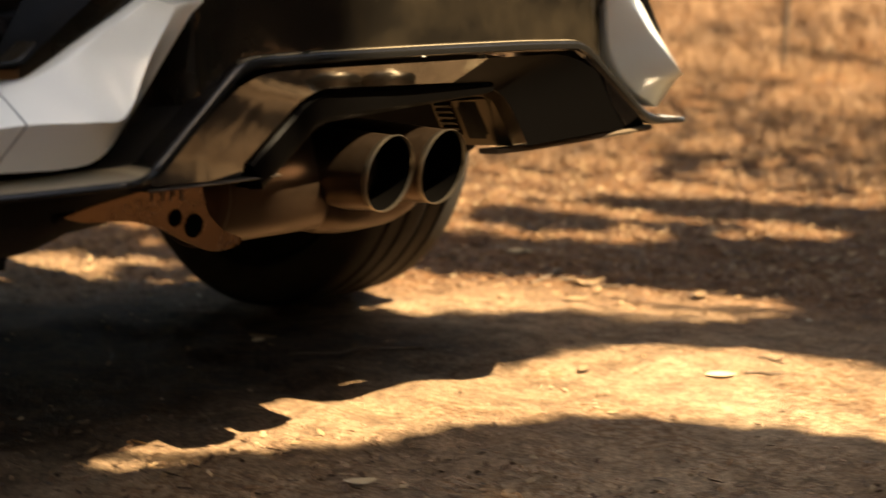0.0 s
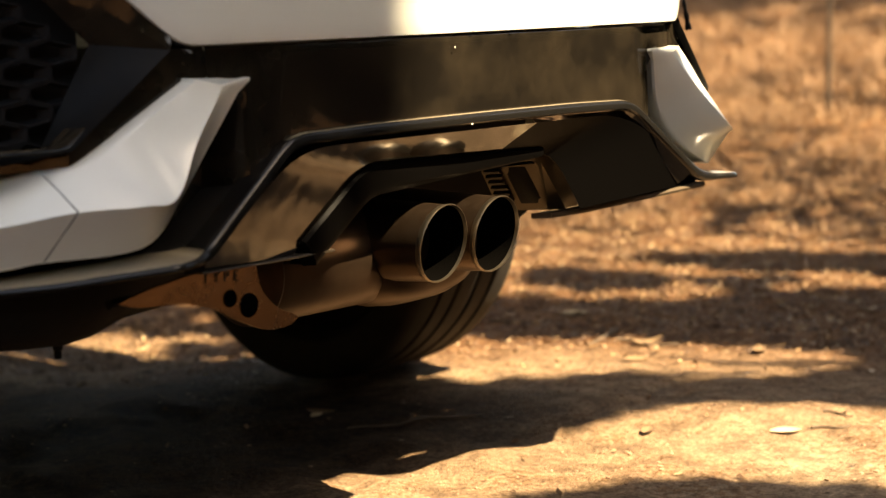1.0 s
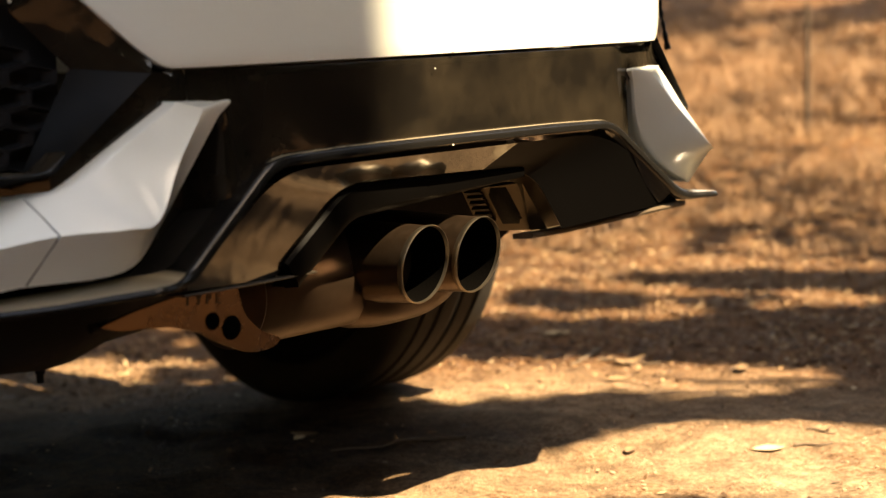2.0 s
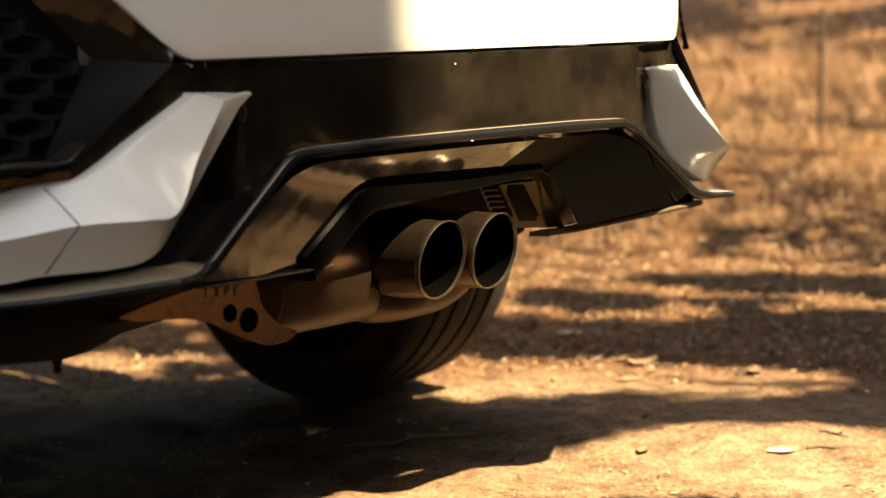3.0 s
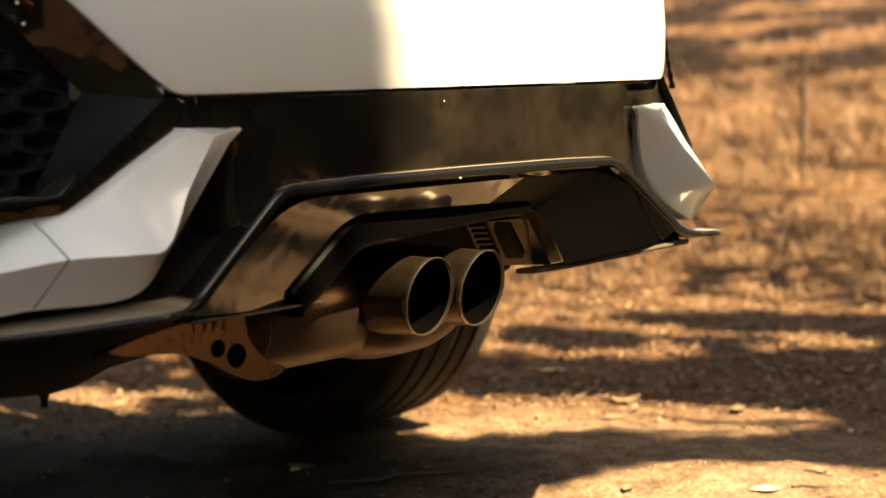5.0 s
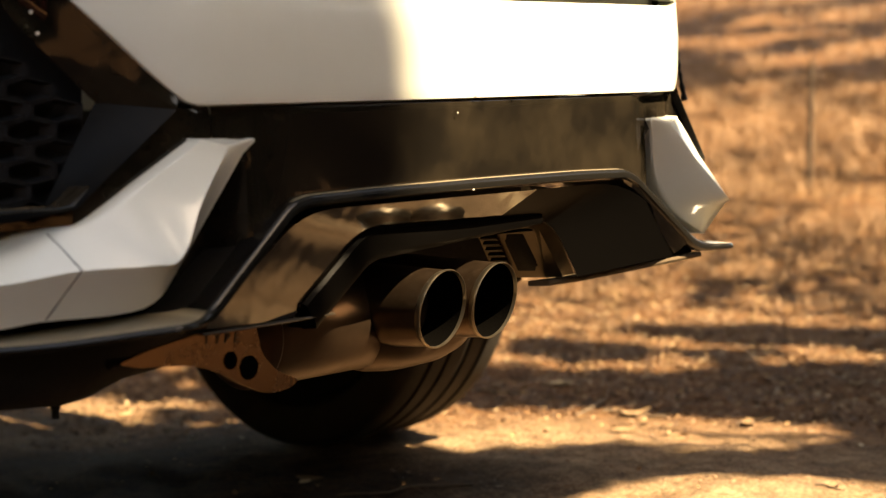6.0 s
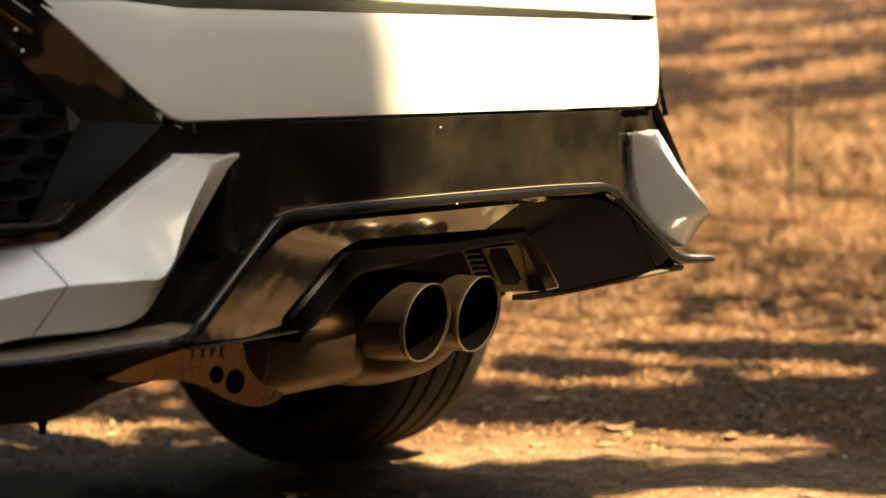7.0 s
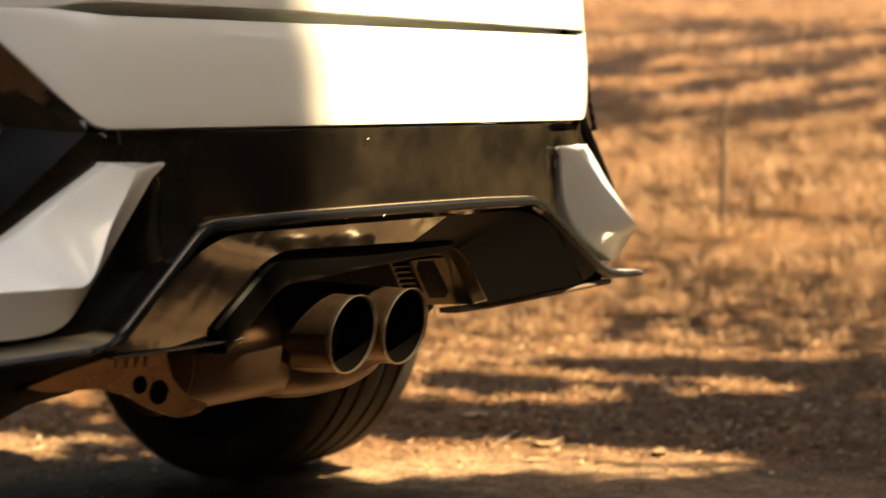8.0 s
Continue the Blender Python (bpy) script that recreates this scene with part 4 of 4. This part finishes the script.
while len(fin_shade_pts) < 360:
    u, v = rnd.uniform(0.30, 0.55), rnd.uniform(0.34, 0.54)
    if inside(u, v, FIN_SHADE):
        h = rnd.uniform(2.1, 2.5)
        fin_shade_pts.append((u - SX * h, v - SY * h, h))
crown("crown", fin_shade_pts, 0.020, mid_tree)
mesh_object("limb", *tube(interp([(1.60, -2.70, 4.2), (1.15, -2.05, 3.6), (0.80, -1.50, 2.9), (0.64, -1.26, 2.35)], 5), lambda q: 0.02 - 0.016 * q, 7), BARK, mid_tree)

tree((4.78, -11.59), [(3.34, -7.10, 6), (5.22, -6.07, 6.2), (7.04, -8.03, 6.5), (8.34, -11.10, 6), (2.84, -10.10, 6)], rear_pts, 0.19, "unseen broad tree, added to shade the ground behind the car", 0.26)
# crown added out of view to cut sky light on the shaded ground
sky_block_pts = []
for _ in range(30000):
    a, q = rnd.uniform(0, 6.283), math.sqrt(rnd.random())
    x, y = 3.3 + 4.2 * q * math.cos(a), 3.4 + 3.3 * q * math.sin(a)
    if y > 0.3 and noise.noise(Vector((x * 0.8, y * 0.8, 6.0))) > -0.30:
        sky_block_pts.append((x, y, 5.2 + 2.2 * math.sqrt(max(0.0, 1 - q * q)) * rnd.random() + 0.5 * noise.noise(Vector((x, y, 1.0)))))
tree((1.9, 7.0), [(3.2, 3.0, 5.6), (5.0, 4.4, 5.8), (1.6, 3.4, 5.6), (4.2, 1.8, 5.6), (2.4, 5.4, 6.2)], sky_block_pts, 0.16, "unseen leafy tree, added to block sky light over the track", 0.20)
# leaf wall added out of view, blocking low sky and darkening reflections
unseen_thicket_pts = []
for _ in range(110000):
    a = rnd.uniform(-4.3, 0.12)
    d = rnd.uniform(7.5, 11.0)
    x, y = d * math.cos(a), d * math.sin(a) - 1.0
    low = max(smooth((a + 1.8) / 0.45), smooth((-3.0 - a) / 0.3))
    top = 4.4 - 1.1 * low + (1.8 - 0.6 * low) * noise.noise(Vector((a * 6, 0.3, 0))) + 0.6 * noise.noise(Vector((a * 22, 1.3, 0)))
    z = top * rnd.random() ** 0.8
    if noise.noise(Vector((x * 0.9, y * 0.9, z * 1.2))) > -0.17:
        unseen_thicket_pts.append((x, y, hill(x, y) + z))
unseen_thicket = crown("unseen_thicket", unseen_thicket_pts, 0.23, None)
tagged(unseen_thicket, "unseen wall of scrub and trees, added to block low sky", "scrub", kind="stuff")

# ---- dry grass ----


def grass(name, count, place, height, width, label, mat):
    rng = random.Random(21)
    V, F = [], []
    for _ in range(count):
        p = place(rng)
        if p is None:
            continue
        x, y, k = p
        z = ground_z(x, y) - 0.01
        h = height * k * rng.uniform(0.5, 1.25)
        w = width * rng.uniform(0.6, 1.3)
        t = rng.uniform(0, 6.283)
        lean = rng.uniform(0.2, 1.5) * h
        dx, dy = math.cos(t), math.sin(t)
        sx_, sy_ = -dy * w, dx * w
        i = len(V)
        V += [(x - sx_, y - sy_, z), (x + sx_, y + sy_, z), (x + dx * lean * 0.35 + sx_ * 0.7, y + dy * lean * 0.35 + sy_ * 0.7, z + h * 0.6), (x + dx * lean * 0.35 - sx_ * 0.7, y + dy * lean * 0.35 - sy_ * 0.7, z + h * 0.6), (x + dx * lean, y + dy * lean, z + h * 0.93)]
        F += [(i, i + 1, i + 2, i + 3), (i + 3, i + 2, i + 4)]
    me = bpy.data.meshes.new(name)
    me.from_pydata(V, [], F)
    me.materials.append(mat)
    ob = new(name, me)
    tagged(ob, label, "grass", kind="stuff")
    return ob


def near_place(rng):
    x, y = rng.uniform(1.5, 8.5), rng.uniform(-0.8, 6.0)
    s = 0.86 * x + 0.51 * y
    n = noise.noise(Vector((x * 1.8, y * 1.8, 6.0))) + 0.5 * noise.noise(Vector((x * 5, y * 5, 2.0)))
    lim = 0.62 - 0.62 * min(1.4, max(0, (s - 1.9) / 1.4))
    if n < lim - 0.1 and rng.random() > 0.03:
        return None
    return x, y, min(1.0, 0.35 + max(0, s - 1.9) * 0.28)


def far_place(rng):
    x, y = rng.uniform(5, 34), rng.uniform(-1, 26)
    if 0.3 < math.atan2(y + 1.5, x + 2) < 0.95:
        return x, y, 1.0
    return None


grass("dry_grass", 110000, near_place, 0.075, 0.0018, "dry straw-coloured grass on the slope", STRAW)
grass("dry_grass", 90000, far_place, 0.10, 0.005, "dry brown grass further up the slope", STRAW)

# ---- litter on the track ----


def pebble_shape(rng, r):
    bm = bmesh.new()
    bmesh.ops.create_icosphere(bm, subdivisions=1, radius=1)
    s = Vector((rng.uniform(0.7, 1.3), rng.uniform(0.7, 1.3), rng.uniform(0.4, 0.7))) * r
    out = [Vector((v.co.x * s.x, v.co.y * s.y, v.co.z * s.z)) * rng.uniform(0.85, 1.15) for v in bm.verts], [tuple(v.index for v in f.verts) for f in bm.faces]
    bm.free()
    return out


rnd = random.Random(3)
V, F = [], []
for n in range(20000):
    x, y = (rnd.uniform(-0.6, 3.6), rnd.uniform(-0.8, 2.6)) if n < 6000 else (rnd.uniform(-0.45, 1.7), rnd.uniform(-0.45, 1.1))
    r = 0.0008 + 0.0040 * rnd.random() ** 9
    if y > 0.38 and abs(x) < 0.75 and rnd.random() > 0.06:
        continue
    pv, pf = pebble_shape(rnd, r)
    z = ground_z(x, y) + r * 0.15
    k = len(V)
    V += [(p.x + x, p.y + y, p.z + z) for p in pv]
    F += [tuple(i + k for i in f) for f in pf]
me = bpy.data.meshes.new("gravel")
me.from_pydata(V, [], F)
me.materials.append(STONEM)
tagged(new("gravel", me), "small brown pebbles scattered over the dirt", "gravel", kind="stuff")


# crumbled leaves and straw on the ground towards the slope
CRUMB = bpy.data.materials.new("leaf_crumbs")
CRUMB.use_nodes = True
cn = CRUMB.node_tree
cb = cn.nodes["Principled BSDF"]
cb.inputs["Roughness"].default_value = 0.8
cg = cn.nodes.new("ShaderNodeNewGeometry")
cr = cn.nodes.new("ShaderNodeValToRGB")
cr.color_ramp.elements[0].color, cr.color_ramp.elements[1].color = (0.07, 0.038, 0.02, 1), (0.42, 0.30, 0.175, 1)
for pos, c in ((0.35, (0.11, 0.055, 0.025, 1)), (0.7, (0.20, 0.11, 0.05, 1)), (0.92, (0.29, 0.18, 0.09, 1))):
    cr.color_ramp.elements.new(pos).color = c
cn.links.new(cg.outputs["Random Per Island"], cr.inputs["Fac"])
cn.links.new(cr.outputs["Color"], cb.inputs["Base Color"])
V, F = [], []
for _ in range(110000):
    x, y = rnd.uniform(-0.5, 5.5), rnd.uniform(-0.9, 3.6)
    s = 0.86 * x + 0.51 * y
    if rnd.random() > 0.012 + 0.98 * smooth((s - 1.0) / 1.0) + 0.4 * smooth((0.22 - s) / 0.25):
        continue
    ln, wd, t = 0.003 + 0.013 * rnd.random() ** 2, rnd.uniform(0.002, 0.006), rnd.uniform(0, 6.283)
    z = ground_z(x, y) + 0.002
    c, d = math.cos(t), math.sin(t)
    up, skew = rnd.uniform(0, 0.009), rnd.uniform(-0.5, 0.5) * ln
    k = len(V)
    V += [(x - c * ln, y - d * ln, z), (x + c * skew - d * wd, y + d * skew + c * wd, z + up * 0.6), (x + c * ln, y + d * ln, z + up), (x - c * skew + d * wd, y - d * skew - c * wd, z + up * 0.3)]
    F += [(k, k + 1, k + 2), (k, k + 2, k + 3)]
me = bpy.data.meshes.new("leaf_litter")
me.from_pydata(V, [], F)
me.materials.append(CRUMB)
tagged(new("leaf_litter", me), "crumbled brown leaves and straw on the dirt", "leaf litter", kind="stuff")


def fallen_leaf(x, y, length, turn, mat, label, curl=0.25):
    rings = []
    for i in range(9):
        t = i / 8
        w = math.sin(math.pi * (0.06 + 0.90 * t)) * length * 0.24
        zc = length * curl * (2 * t - 1) ** 2 * 0.5
        rings.append([Vector(((t - 0.5) * length, w * q, zc + abs(q) * w * 0.35)) for q in (-1, -0.5, 0, 0.5, 1)])
    top, f = loft(rings, closed=False, caps=False)
    n = len(top)
    both = top + [p - Vector((0, 0, 0.0006)) for p in top]
    ob = mesh_object("fallen_leaf", both, f + [tuple(reversed([i + n for i in q])) for q in f], mat)
    ob.matrix_basis = pose(x, y, ground_z(x, y) + 0.002, 6, 0, turn)
    tagged(ob, label, "leaf", group="fallen leaves")
    return ob


def twig(x0, y0, x1, y1, r, label):
    pts = []
    for i in range(9):
        t = i / 8
        x, y = x0 + (x1 - x0) * t, y0 + (y1 - y0) * t
        pts.append((x + 0.004 * math.sin(7 * t), y + 0.006 * math.sin(5 * t + 1), ground_z(x, y) + r))
    ob = mesh_object("twig", *tube(pts, lambda s: r * (1 - 0.5 * s), 7), TWIGM)
    tagged(ob, label, "twig", group="twigs")


fallen_leaf(0.798, 0.034, 0.055, -40, PALELEAF, "pale dry leaf lying on sunlit dirt", 0.12)
fallen_leaf(1.302, 0.65, 0.075, -35, DRYLEAF, "curled brown leaf lying on the dirt", 0.5)
fallen_leaf(1.36, 0.415, 0.06, 20, DRYLEAF, "dry brown leaf lying on the dirt")
fallen_leaf(-0.116, 0.039, 0.045, -30, PALELEAF, "small yellow leaf in the shade")
fallen_leaf(0.45, 0.761, 0.05, -60, DRYLEAF, "dry leaf in the car's shadow")
twig(0.577, 0.495, 0.36, 0.62, 0.003, "thin twig lying in the car's shadow")
twig(1.40, 0.78, 1.22, 0.74, 0.004, "short dry twig on the dirt")
fallen_leaf(0.643, 0.205, 0.040, 15, DRYLEAF, "small dark leaf lying on sunlit dirt", 0.08)
fallen_leaf(1.137, 0.563, 0.055, -48, DRYLEAF, "narrow brown leaf lying on sunlit dirt", 0.12)
fallen_leaf(1.323, 0.149, 0.024, 30, PALELEAF, "small pale leaf on shaded dirt", 0.1)
fallen_leaf(1.481, 0.956, 0.060, -40, PALELEAF, "pale dry leaf lying towards the slope", 0.12)
fallen_leaf(0.418, 0.742, 0.034, 10, PALELEAF, "small dull leaf in the car's shadow", 0.1)
twig(0.832, 0.000, 0.868, -0.044, 0.0030, "dark twig lying on sunlit dirt")
twig(0.916, 0.024, 0.927, -0.018, 0.0022, "short dark twig lying on sunlit dirt")
twig(1.333, 1.077, 1.401, 0.988, 0.004, "thin stick lying beyond the wheel")
twig(1.296, 0.713, 1.318, 0.582, 0.0045, "reddish stick at the edge of the shade")
for _ in range(34):
    x, y = rnd.uniform(0.9, 3.4), rnd.uniform(-0.4, 2.0)
    fallen_leaf(x, y, rnd.uniform(0.02, 0.05), rnd.uniform(0, 360), DRYLEAF, "small dry leaf on the dirt", rnd.uniform(0.1, 0.6))

# stake on the slope
sx0, sy0 = 5.05, 2.27
sz = ground_z(sx0, sy0)
st = [[Vector((sx0 + a * w, sy0 + b * w, z)) for a, b in ((-1, -0.8), (1, -0.7), (0.9, 0.8), (-0.8, 1))] for z, w in ((sz - 0.1, 0.010), (sz + 0.25, 0.009), (sz + 0.50, 0.008), (sz + 0.515, 0.005))]
stake = mesh_object("wooden_stake", *loft(st), STAKEM)
tagged(stake, "thin weathered stake standing in dry grass", "stake")
